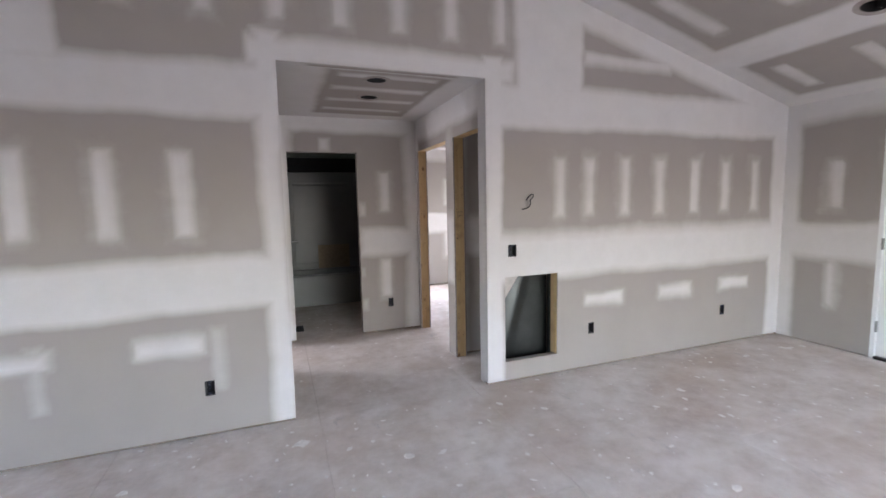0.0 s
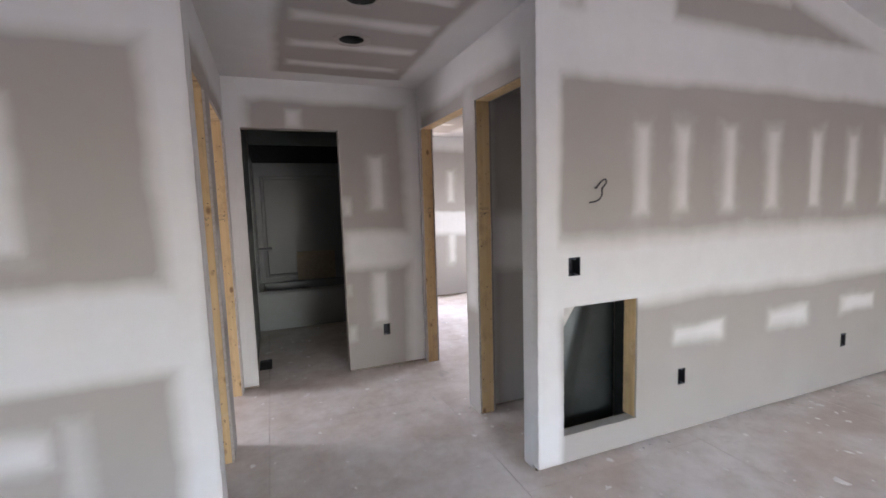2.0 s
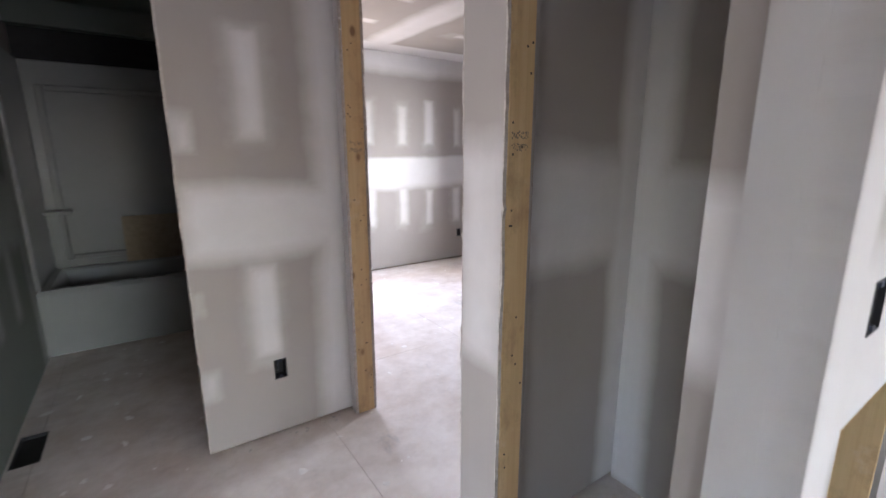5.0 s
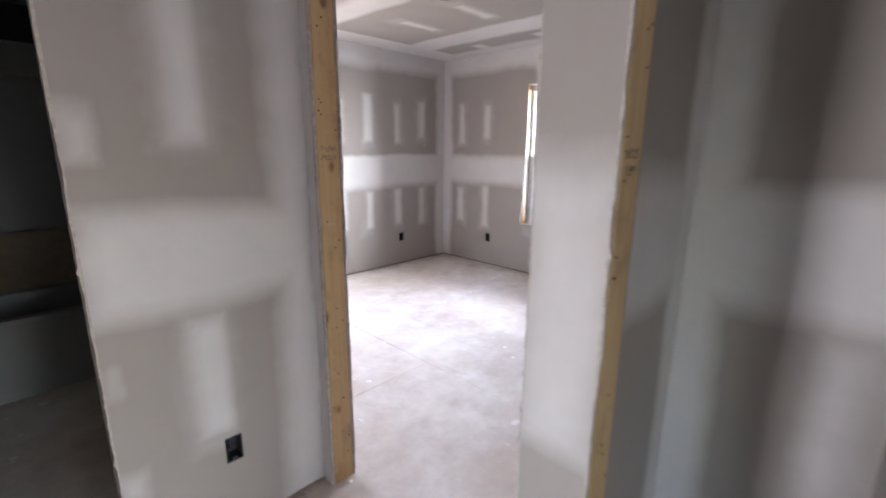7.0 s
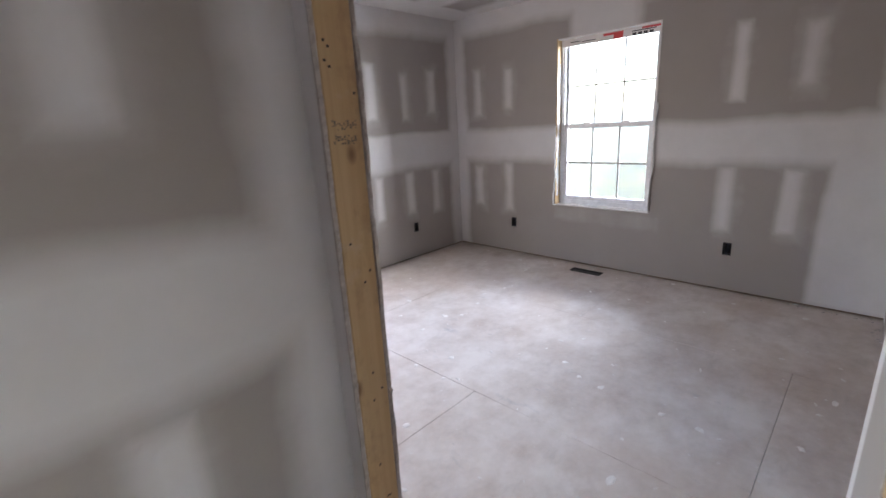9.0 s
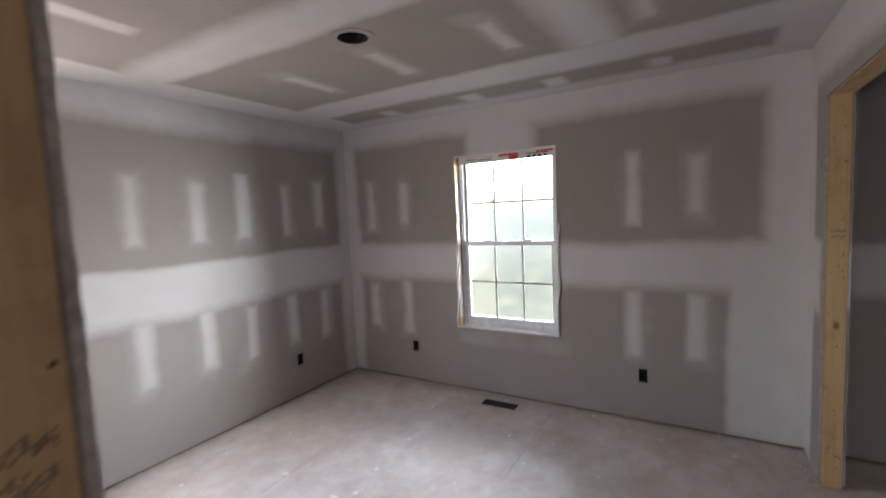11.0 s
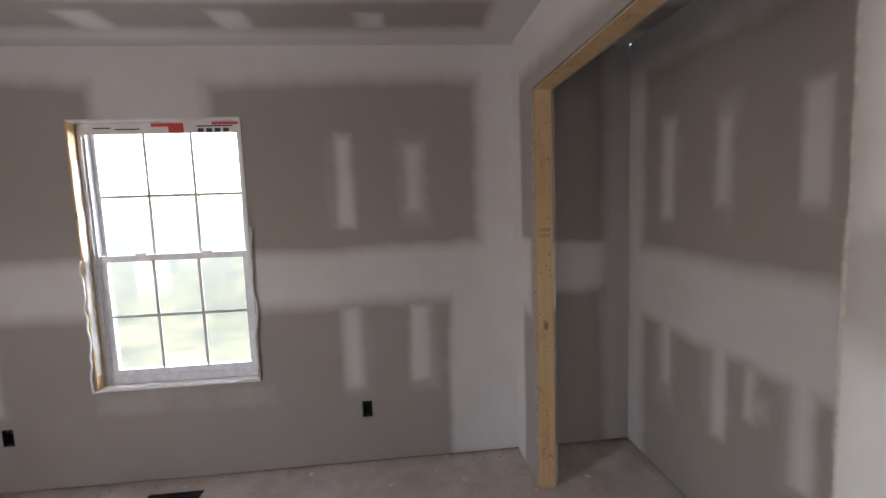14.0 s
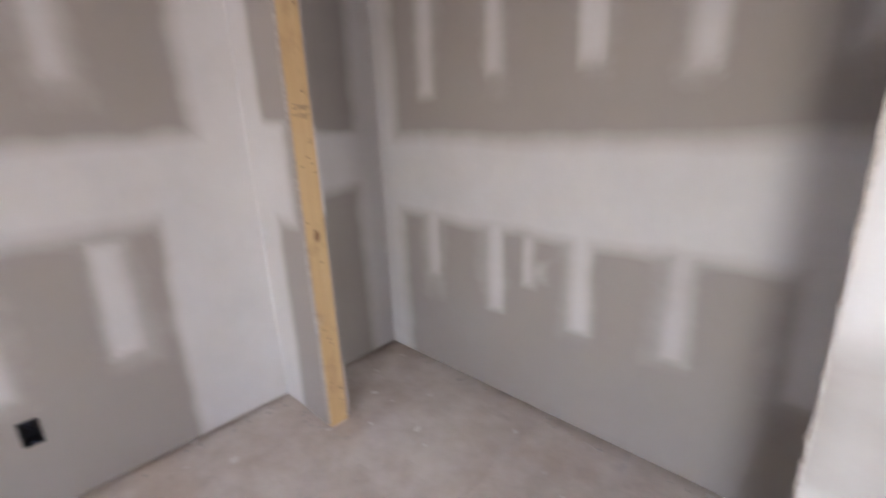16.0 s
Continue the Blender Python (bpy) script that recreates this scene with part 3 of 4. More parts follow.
def stud_marks(root, inv, axis, u, s_, a, b, seed):
    """Nail heads and a faded, unreadable grade stamp on the open face of a stud."""
    rnd = random.Random(seed)
    nails, ink = bmesh.new(), bmesh.new()

    def plate(bm, c0, c1, z0, z1, lift):
        d0, d1 = sorted((u + s_ * 0.0001, u + s_ * lift))
        box(c0, c1, d0, d1, z0, z1, bm) if axis == "x" else box(d0, d1, c0, c1, z0, z1, bm)

    for k in range(20):
        c, z = rnd.choice((a + 0.02, b - 0.02, (a + b) / 2)) + rnd.uniform(-0.01, 0.01), rnd.uniform(0.08, 2.0)
        plate(nails, c - 0.0028, c + 0.0028, z - 0.0028, z + 0.0028, 0.0008)
    for row in range(2):
        c = a + 0.012
        while c < b - 0.016:
            w = rnd.uniform(0.0015, 0.005)
            for q in range(rnd.randint(2, 4)):
                z = 1.4 - row * 0.032 + rnd.uniform(-0.009, 0.009)
                plate(ink, c, c + w, z, z + rnd.uniform(0.002, 0.006), 0.0006)
            c += w + rnd.uniform(0.0008, 0.003)
    for nm, bm, m in (("nail_heads", nails, DARKTIN), ("grade_stamp", ink, STAMP)):
        part(nm, bm, m, root).matrix_parent_inverse = inv


def torn_edge(axis, face, into, u, s_, top, seed, deep=0.011):
    """Crumbled gypsum and torn paper along a board's cut edge: hangs over the opening towards s_, lies from face into the wall."""
    rnd = random.Random(seed)
    bm = bmesh.new()
    rows, z, w = [], 0.02, 0.003
    d0, d1 = sorted((face - into * 0.0008, face + into * deep))
    while z < top - 0.01:
        w = min(0.007, max(0.001, w + rnd.uniform(-0.0022, 0.002)))
        q = w + (rnd.uniform(0.002, 0.006) if rnd.random() < 0.04 else 0)
        rows.append([bm.verts.new((a, d, z) if axis == "y" else (d, a, z)) for a, d in
                     ((u - s_ * 0.002, d0), (u + s_ * q, d0), (u + s_ * q * 0.8, d1), (u - s_ * 0.002, d1))])
        z += rnd.uniform(0.006, 0.02)
    for r0, r1 in zip(rows, rows[1:]):
        for k in range(4):
            bm.faces.new((r0[k], r0[(k + 1) % 4], r1[(k + 1) % 4], r1[k]))
    return link("trim_torn_edge", bm, GYPSUM, None)


GYPSUM = plain("broken_gypsum", (0.5, 0.45, 0.41), 0.9, 0.0, 0.12, 60.0)
for n_, (ax_, face_, into_, u_, s_, top_) in enumerate((
        ("x", HALL_R, 1, 0.905, 1, DOOR_Z), ("x", HALL_R, 1, 1.825, -1, DOOR_Z), ("x", HALL_R, 1, 0.728, -1, DOOR_Z), ("x", HALL_R + T, -1, 0.905, 1, DOOR_Z),
        ("x", HALL_R + T, -1, 1.825, -1, DOOR_Z), ("x", HALL_L, -1, 0.80, -1, DOOR_Z), ("x", HALL_L, -1, 1.0, 1, DOOR_Z), ("x", HALL_L, -1, 1.775, -1, DOOR_Z),
        ("y", BACK, 1, 0.82, -1, 2.068), ("y", SOUTH, -1, 4.458, -1, 2.098), ("y", SOUTH, -1, 2.87, 1, 2.098))):
    tagged(torn_edge(ax_, face_, into_, u_, s_, top_, n_ + 40), kind="structure")
STAMP = plain("faded_ink", (0.2, 0.17, 0.12), 0.7)
pine = "rough pine stud frame of a doorway without trim"
rough_frame("x", HALL_R, T, 0.905, 1.825, DOOR_Z, pine)
rough_frame("x", HALL_R, T, 0.14, 0.728, DOOR_Z, "rough pine stud frame of a small hall closet", sides=(False, True))
rough_frame("x", HALL_L, -T, 1.0, 1.775, DOOR_Z, pine)
rough_frame("x", HALL_L, -T, 0.15, 0.80, DOOR_Z, "rough pine stud frame of a small hall closet", sides=(False, True))
rough_frame("y", SOUTH, -T, 2.87, 4.458, 2.098, "rough pine stud frame of a wide bedroom closet", sides=(False, True))

# return-air chase behind the low opening
chase = empty("wall_opening_frame", (1.9, 0.05, 0.175), "raw pine framed low opening cut into the drywall", "wall opening")
for nm, bm in (("stud", box(2.149, 2.187, 0.012, 0.1, 0.17, 0.9)), ("sill", box(1.65, 2.149, 0.012, 0.088, 0.125, 0.163))):
    p = part(nm, bm, WOOD, chase, bevel=0.002)
    p.matrix_parent_inverse = Matrix.Translation((1.9, 0.05, 0.175)).inverted()


# ---- small fittings ----
def electrical_box(axis, face, u, z, sign):
    """Open plastic device box set into the board, with two screw ears and a bunched cable end."""
    back = -sign * 0.06
    root = empty("electrical_box", (u, face, z) if axis == "y" else (face, u, z), "open black plastic electrical box without cover plate in drywall",
                 "electrical box", "electrical boxes")
    rnd = random.Random(int(u * 1000 + z * 100))
    bm = bmesh.new()
    w, h, t = (0.037 if z > 1 else BOX_W / 2), BOX_H / 2, 0.003
    lip = sign * 0.002

    def bx(a0, a1, d0, d1, c0, c1):
        d0, d1 = min(d0, d1), max(d0, d1)
        box(a0, a1, d0, d1, c0, c1, bm) if axis == "y" else box(d0, d1, a0, a1, c0, c1, bm)

    bx(-w, -w + t, lip, back, -h, h)
    bx(w - t, w, lip, back, -h, h)
    bx(-w + t, w - t, lip, back, -h, -h + t)
    bx(-w + t, w - t, lip, back, h - t, h)
    bx(-w + t, w - t, back - 0.002, back, -h + t, h - t)
    part("box_body", bm, BLACK, root)
    bm = bmesh.new()
    bx(-0.008, 0.008, lip, back * 0.2, h - 0.014, h - 0.004)
    part("screw_ear", bm, BLUEBOX, root)
    bm = bmesh.new()
    bx(-0.008, 0.008, lip, back * 0.2, -h + 0.004, -h + 0.014)
    part("screw_ear", bm, BLUEBOX, root)
    cu = bpy.data.curves.new("cable", "CURVE")
    cu.dimensions, cu.bevel_depth, cu.bevel_resolution = "3D", 0.004, 1
    sp = cu.splines.new("NURBS")
    pts = [(rnd.uniform(-0.016, 0.016), back * rnd.uniform(0.4, 0.9), 0.03 - 0.06 * k / 5) for k in range(6)]
    sp.points.add(5)
    for q, (a, d, c) in zip(sp.points, pts):
        q.co = (a, d, c, 1) if axis == "y" else (d, a, c, 1)
    sp.use_endpoint_u = True
    ob = new("cable", bpy.data.meshes.new_from_object(bpy.data.objects.new("cable_tmp", cu)))
    ob.data.materials.clear()
    ob.data.materials.append(BLUEBOX)
    ob.parent = root
    return root


def ring(r0, r1, z0, z1, n=32):
    bm = bmesh.new()
    c = [[bm.verts.new((r * math.cos(2 * math.pi * i / n), r * math.sin(2 * math.pi * i / n), z)) for i in range(n)] for r, z in ((r0, z0), (r1, z0), (r1, z1), (r0, z1))]
    for i in range(n):
        j = (i + 1) % n
        for k in range(4):
            m = (k + 1) % 4
            bm.faces.new((c[k][i], c[k][j], c[m][j], c[m][i]))
    return bm


def tube(r, z0, z1, n=32, cap=True):
    bm = bmesh.new()
    lo = [bm.verts.new((r * math.cos(2 * math.pi * i / n), r * math.sin(2 * math.pi * i / n), z0)) for i in range(n)]
    hi = [bm.verts.new((v.co.x, v.co.y, z1)) for v in lo]
    for i in range(n):
        bm.faces.new((lo[i], lo[(i + 1) % n], hi[(i + 1) % n], hi[i]))
    if cap:
        bm.faces.new(hi)
    return bm


def recessed_light():
    """Rough-in housing of a recessed ceiling light: ragged board rim, black can, lamp holder with two springs."""
    root = empty("recessed_light", (0, 0, 0), "black recessed ceiling light housing without trim or bulb", "ceiling light", "recessed ceiling lights")
    part("rim", ring(0.074, 0.112, -0.003, 0.001), RIM, root, "bare drywall rim")
    part("can", tube(0.0745, -0.001, 0.12), DARKTIN, root)
    bm = bmesh.new()
    bmesh.ops.create_cone(bm, cap_ends=True, segments=16, radius1=0.02, radius2=0.016, depth=0.05, matrix=Matrix.Translation((0.02, 0.01, 0.09)))
    part("lamp_holder", bm, BLACK, root)
    for sx in (-1, 1):
        part("spring_bracket", box(sx * 0.055 - 0.006, sx * 0.055 + 0.006, -0.012, 0.012, 0.015, 0.05), DARKTIN, root)
    return root


RIM = plain("rim_compound", (0.38, 0.34, 0.32), 0.8)
lamp = recessed_light()
lamp.location = cans[0][:3]
for c in cans[1:]:
    copy_thing(lamp, Matrix.Translation(c[:3]))
copy_thing(lamp, Matrix.Translation((LCAN[0], LCAN[1], float(vault(LCAN[0])))) @ Matrix.Rotation(math.atan(0.267), 4, "Y"))

for b in wall_boxes:
    electrical_box(*b)


def floor_vent(x0, x1, y0, y1):
    root = empty("floor_vent", (x0, y0, 0), "dark open floor vent duct without grille", "floor vent", "floor vents")
    w, h = x1 - x0, y1 - y0
    bm = bmesh.new()
    t = 0.004
    for r in ((0, t, 0, h), (w - t, w, 0, h), (t, w - t, 0, t), (t, w - t, h - t, h)):
        box(*r, -0.018, 0.003, bm)
    part("duct", bm, DARKTIN, root)
    part("damper", box(t, w - t, t, h - t, -0.018, -0.014), DARKTIN, root)
    return root


for v in VENT_HOLES:
    floor_vent(*v)


def curve_thing(name, points, radius, material, label="", category="", parent=None):
    cu = bpy.data.curves.new(name, "CURVE")
    cu.dimensions, cu.bevel_depth, cu.bevel_resolution = "3D", radius, 2
    sp = cu.splines.new("NURBS")
    sp.points.add(len(points) - 1)
    for q, c in zip(sp.points, points):
        q.co = (*c, 1)
    sp.use_endpoint_u, sp.order_u = True, 3
    ob = new(name, bpy.data.meshes.new_from_object(bpy.data.objects.new("tmp_curve", cu)))
    ob.data.materials.clear()
    ob.data.materials.append(material)
    if parent:
        ob.parent = parent
    return tagged(ob, label, category)


curve_thing("cable", [(1.85, 0.01, 1.505), (1.845, -0.015, 1.505), (1.83, -0.03, 1.5), (1.85, -0.035, 1.53), (1.885, -0.032, 1.55), (1.9, -0.03, 1.535),
                      (1.88, -0.034, 1.512), (1.86, -0.036, 1.5), (1.868, -0.034, 1.47), (1.85, -0.03, 1.44), (1.82, -0.025, 1.43), (1.795, -0.02, 1.428)], 0.0045, BLACK,
            "black cable end curling out of the drywall", "cable")


# ---- window ----
def window():
    y0, y1, z0, z1 = 2.297, 3.189, 0.568, 2.065
    xf = EAST + 0.075                      # room side of the vinyl frame
    root = empty("window_1", (EAST, (y0 + y1) / 2, z0), "white vinyl double-hung window with six-over-six grilles, untrimmed", "window", kind="structure")
    inv = Matrix.Translation(root.location).inverted()

    def add(name, bm, m, parent=root, label="", bevel=0.0):
        p = part(name, bm, m, parent, label, bevel)
        if parent is root:
            p.matrix_parent_inverse = inv
        return p

    # rough opening lined with wrap-faced boards, a little proud of the drywall
    for nm, r in (("lining_board", (y0, y0 + 0.009, z0, z1)), ("lining_board", (y1 - 0.009, y1, z0, z1)),
                  ("lining_board", (y0 + 0.009, y1 - 0.009, z1 - 0.009, z1)), ("lining_board", (y0 + 0.009, y1 - 0.009, z0, z0 + 0.009))):
        bare = r[0] > y0 + 0.5
        add(nm, box(EAST - 0.006, EAST + 0.149, *r), WOOD if bare else WRAP, label="bare pine board" if bare else "board wrapped in printed white house wrap")
    bm, wr = bmesh.new(), random.Random(9)
    rim = [[bm.verts.new((EAST + d + wr.uniform(-0.012, 0.012), y1 - 0.0095 - wr.uniform(0.001, 0.006), 0.66 + 1.2 * k / 24)) for d in (-0.004, 0.02, 0.045)] for k in range(25)]
    for q0, q1 in zip(rim, rim[1:]):
        for k in range(2):
            bm.faces.new((q0[k], q0[k + 1], q1[k + 1], q1[k]))
    bmesh.ops.solidify(bm, geom=list(bm.faces), thickness=0.001)
    add("wrap_flap", bm, FILM, label="crumpled strip of white wrap")
    a0, a1, c0, c1 = y0 + 0.011, y1 - 0.011, z0 + 0.011, z1 - 0.011
    bm = bmesh.new()
    for r in ((a0, a0 + 0.03, c0, c1), (a1 - 0.03, a1, c0, c1), (a0 + 0.03, a1 - 0.03, c0, c0 + 0.04), (a0 + 0.03, a1 - 0.03, c1 - 0.025, c1)):
        box(xf - 0.0, xf + 0.07, *r, bm)
    for r in ((a0, a0 + 0.018, c0, c1), (a1 - 0.018, a1, c0, c1)):
        box(xf - 0.014, xf - 0.001, *r, bm)
    add("window_frame", bm, VINYL)
    zm = 1.305
    for nm, zlo, zhi, x in (("lower_sash", c0 + 0.04, zm + 0.02, xf + 0.008), ("upper_sash", zm - 0.02, c1 - 0.025, xf + 0.04)):
        s0, s1 = a0 + 0.03, a1 - 0.03
        bm = bmesh.new()
        w = 0.034 if nm == "lower_sash" else 0.024
        for r in ((s0, s0 + w, zlo, zhi), (s1 - w, s1, zlo, zhi), (s0 + w, s1 - w, zlo, zlo + w + 0.006), (s0 + w, s1 - w, zhi - w, zhi)):
            box(x, x + 0.028, *r, bm)
        sash = add(nm, bm, VINYL)
        part("glass", box(x + 0.012, x + 0.016, s0 + w, s1 - w, zlo + w, zhi - w), GLASS, sash).visible_shadow = False
        for k in (1, 2):
            yy = s0 + w + (s1 - s0 - 2 * w) * k / 3
            part("grille_bar", box(x + 0.006, x + 0.011, yy - 0.008, yy + 0.008, zlo + w, zhi - w), GRILLE, sash)
        zz = (zlo + zhi) / 2
        part("grille_bar", box(x + 0.004, x + 0.0055, s0 + w, s1 - w, zz - 0.008, zz + 0.008), GRILLE, sash)
        if nm == "lower_sash":
            for yy in ((s0 + s1) / 2 - 0.18, (s0 + s1) / 2 + 0.18):
                part("sash_lock", box(x - 0.008, x + 0.02, yy - 0.03, yy + 0.03, zhi, zhi + 0.012), VINYL, sash)
    # print on the wrap, faced downwards on the head board and sideways on the jambs
    rnd = random.Random(5)
    xs = xf - 0.018
    add("head_strip", box(xs, xs + 0.016, y0 + 0.012, y1 - 0.012, z1 - 0.068, z1 - 0.011), WRAP, label="strip of printed white house wrap")
    zc = z1 - 0.04
    for ya, yb, za, zb, m in ((2.62, 2.7, -0.028, 0.024, RED), (2.7, 2.79, 0.006, 0.024, RED), (2.33, 2.47, 0.012, 0.026, RED), (2.36, 2.55, 0.002, 0.009, INK),
                              (2.38, 2.41, -0.027, -0.006, INK), (2.425, 2.455, -0.027, -0.006, INK), (2.47, 2.5, -0.027, -0.006, INK), (2.515, 2.545, -0.027, -0.006, INK),
                              (2.85, 2.98, -0.008, -0.002, INK), (3.0, 3.09, 0.0, 0.006, INK)):
        add("print_mark", box(xs - 0.0012, xs - 0.0002, ya, yb, zc + za, zc + zb), m)
    for k in range(5):
        zz = 1.62 + k * 0.055
        add("print_mark", box(EAST + 0.02, EAST + 0.05, y0 + 0.0095, y0 + 0.0105, zz, zz + 0.03), INK)
    # loose plastic film round the edges
    for yy, za, zb in ((y1 + 0.004, z0 + 0.0, z0 + 0.75), (y0 - 0.002, z0 + 0.02, z0 + 0.9)):
        pts = [(EAST - 0.012 - 0.006 * rnd.random(), yy + rnd.uniform(-0.014, 0.012), za + (zb - za) * k / 14) for k in range(15)]
        p = curve_thing("film_edge", pts, 0.006, FILM, parent=root)
        p.matrix_parent_inverse = inv
    pts = [(EAST - 0.012 - 0.01 * rnd.random(), y0 + (y1 - y0) * k / 16, z0 + 0.012 + rnd.uniform(-0.012, 0.018)) for k in range(17)]
    p = curve_thing("film_edge", pts, 0.006, FILM, parent=root)
    p.matrix_parent_inverse = inv
    return root


def clear_glass():
    """Thin pane: clear, with a weak mirror at grazing angles."""
    m = bpy.data.materials.new("clear_glass")
    m.use_nodes = True
    nt = m.node_tree
    nt.nodes.remove(nt.nodes["Principled BSDF"])
    tr = nt.nodes.new("ShaderNodeBsdfTransparent")
    tr.inputs[0].default_value = (0.96, 0.98, 0.97, 1)
    gl = nt.nodes.new("ShaderNodeBsdfGlossy")
    gl.inputs["Roughness"].default_value = 0.02
    fr = nd(nt, "ShaderNodeFresnel", IOR=1.3)
    mx = nt.nodes.new("ShaderNodeMixShader")
    nt.links.new(fr.outputs[0], mx.inputs[0])
    nt.links.new(tr.outputs[0], mx.inputs[1])
    nt.links.new(gl.outputs[0], mx.inputs[2])
    nt.links.new(mx.outputs[0], nt.nodes["Material Output"].inputs[0])
    return m


GLASS = clear_glass()
GRILLE = plain("grille_vinyl", (0.5, 0.5, 0.52), 0.4)
FILM = plain("plastic_film", (0.8, 0.8, 0.8), 0.2)
window()


# ---- entry door ----
def entry_door():
    root = empty("door_1", (4.96, -1.3, 0), "closed white panelled entry door in a white frame", "door", kind="structure")
    inv = Matrix.Translation(root.location).inverted()

    def add(name, bm, m, label="", bevel=0.0):
        p = part(name, bm, m, root, label, bevel)
        p.matrix_parent_inverse = inv
        return p

    for r in ((-1.78, -1.745, 0, 2.1), (-0.845, -0.81, 0, 2.1), (-1.745, -0.845, 2.065, 2.1)):
        add("door_jamb", box(4.955, 5.1, *r), DOORPAINT)
    add("threshold", box(4.95, 5.1, -1.745, -0.845, 0, 0.025), DARKTIN)
    leaf = add("door_leaf", box(4.975, 5.02, -1.742, -0.848, 0.03, 2.062), DOORPAINT)
    for ya, yb in ((-1.66, -1.34), (-1.25, -0.93)):
        for za, zb in ((0.2, 0.85), (1.0, 1.65), (1.75, 1.95)):
            bm = box(4.966, 4.9745, ya, yb, za, zb)
            part("panel", bm, DOORPAINT, leaf, bevel=0.006)
    for z in (0.3, 1.05, 1.8):
        add("hinge", box(4.952, 4.974, -0.852, -0.838, z - 0.05, z + 0.05), STEEL)
    return root


entry_door()


# ---- bathroom ----
def bathtub():
    x0, x1, y0, y1 = 0.05, 1.5, 3.64, 4.42
    root = empty("bathtub", ((x0 + x1) / 2, y0, 0), "white fibreglass bathtub and wall surround, colour darkened for the dark unfinished bathroom", "bathtub")
    inv = Matrix.Translation(root.location).inverted()

    def add(name, bm, m, label="", bevel=0.0):
        p = part(name, bm, m, root, label, bevel)
        p.matrix_parent_inverse = inv
        return p

    bm = bmesh.new()
    outer = [(x0, y0), (x1, y0), (x1, y1), (x0, y1)]

    def loop(inset, z):
        return [bm.verts.new((min(max(x, x0 + inset), x1 - inset), min(max(y, y0 + inset), y1 - inset), z)) for x, y in outer]

    loops = [loop(0.0, 0.0), loop(0.0, 0.43), loop(0.012, 0.46), loop(0.07, 0.46), loop(0.085, 0.44), loop(0.14, 0.16), loop(0.2, 0.12)]
    for a, b in zip(loops, loops[1:]):
        for i in range(4):
            bm.faces.new((a[i], a[(i + 1) % 4], b[(i + 1) % 4], b[i]))
    bm.faces.new(loops[-1])
    # tub and panels carry the bathroom's dimness in their colour
    add("tub", bm, DIM_FIBREGLASS)
    add("back_panel", box(x0 + 0.03, x1 - 0.03, y1 - 0.06, y1 - 0.03, 0.462, 2.03), DIM_FIBREGLASS, bevel=0.008)
    add("side_panel", box(x0 + 0.003, x0 + 0.03, y0, y1 - 0.03, 0.462, 2.03), DIM_FIBREGLASS, bevel=0.008)
    add("side_panel", box(x1 - 0.03, x1 - 0.003, y0, y1 - 0.03, 0.462, 2.03), DIM_FIBREGLASS, bevel=0.008)
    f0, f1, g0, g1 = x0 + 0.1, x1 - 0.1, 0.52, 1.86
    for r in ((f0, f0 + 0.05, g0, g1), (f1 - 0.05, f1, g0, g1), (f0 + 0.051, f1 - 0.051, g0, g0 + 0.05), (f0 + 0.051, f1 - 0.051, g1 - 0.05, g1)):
        add("moulded_border", box(r[0], r[1], y1 - 0.085, y1 - 0.0605, r[2], r[3]), DIM_FIBREGLASS, bevel=0.012)
    add("shelf", box(x0 + 0.03, x0 + 0.2, y1 - 0.2, y1 - 0.062, 0.9, 0.93), DIM_FIBREGLASS, bevel=0.008)
    return root


bathtub()
slab("wall_bath_board", "x", 0.06, 0.047, BACK + T, 3.59, 0, 2.44, mud_near=board_mud(BACK + T, 3.6, (2.3, 2.7, 3.1, 3.5)), cell=0.04, material=DIM_GREENBOARD)
tagged(link("wall_bath_soffit", box(0.05, 1.5, 4.3, 4.432, 2.26, 2.438), DIM_GREENBOARD), kind="structure")
# dark panel painted as the shade in the gap above the surround
tagged(link("wall_bath_gap_shade", box(0.05, 1.5, 4.41, 4.432, 2.03, 2.26), CAVITY_SHADE), kind="structure")
tagged(link("cardboard_sheet", box(0.55, 1.05, 4.305, 4.312, 0.47, 0.85), CARD), "sheet of cardboard leaning in the unfinished bathtub", "cardboard")

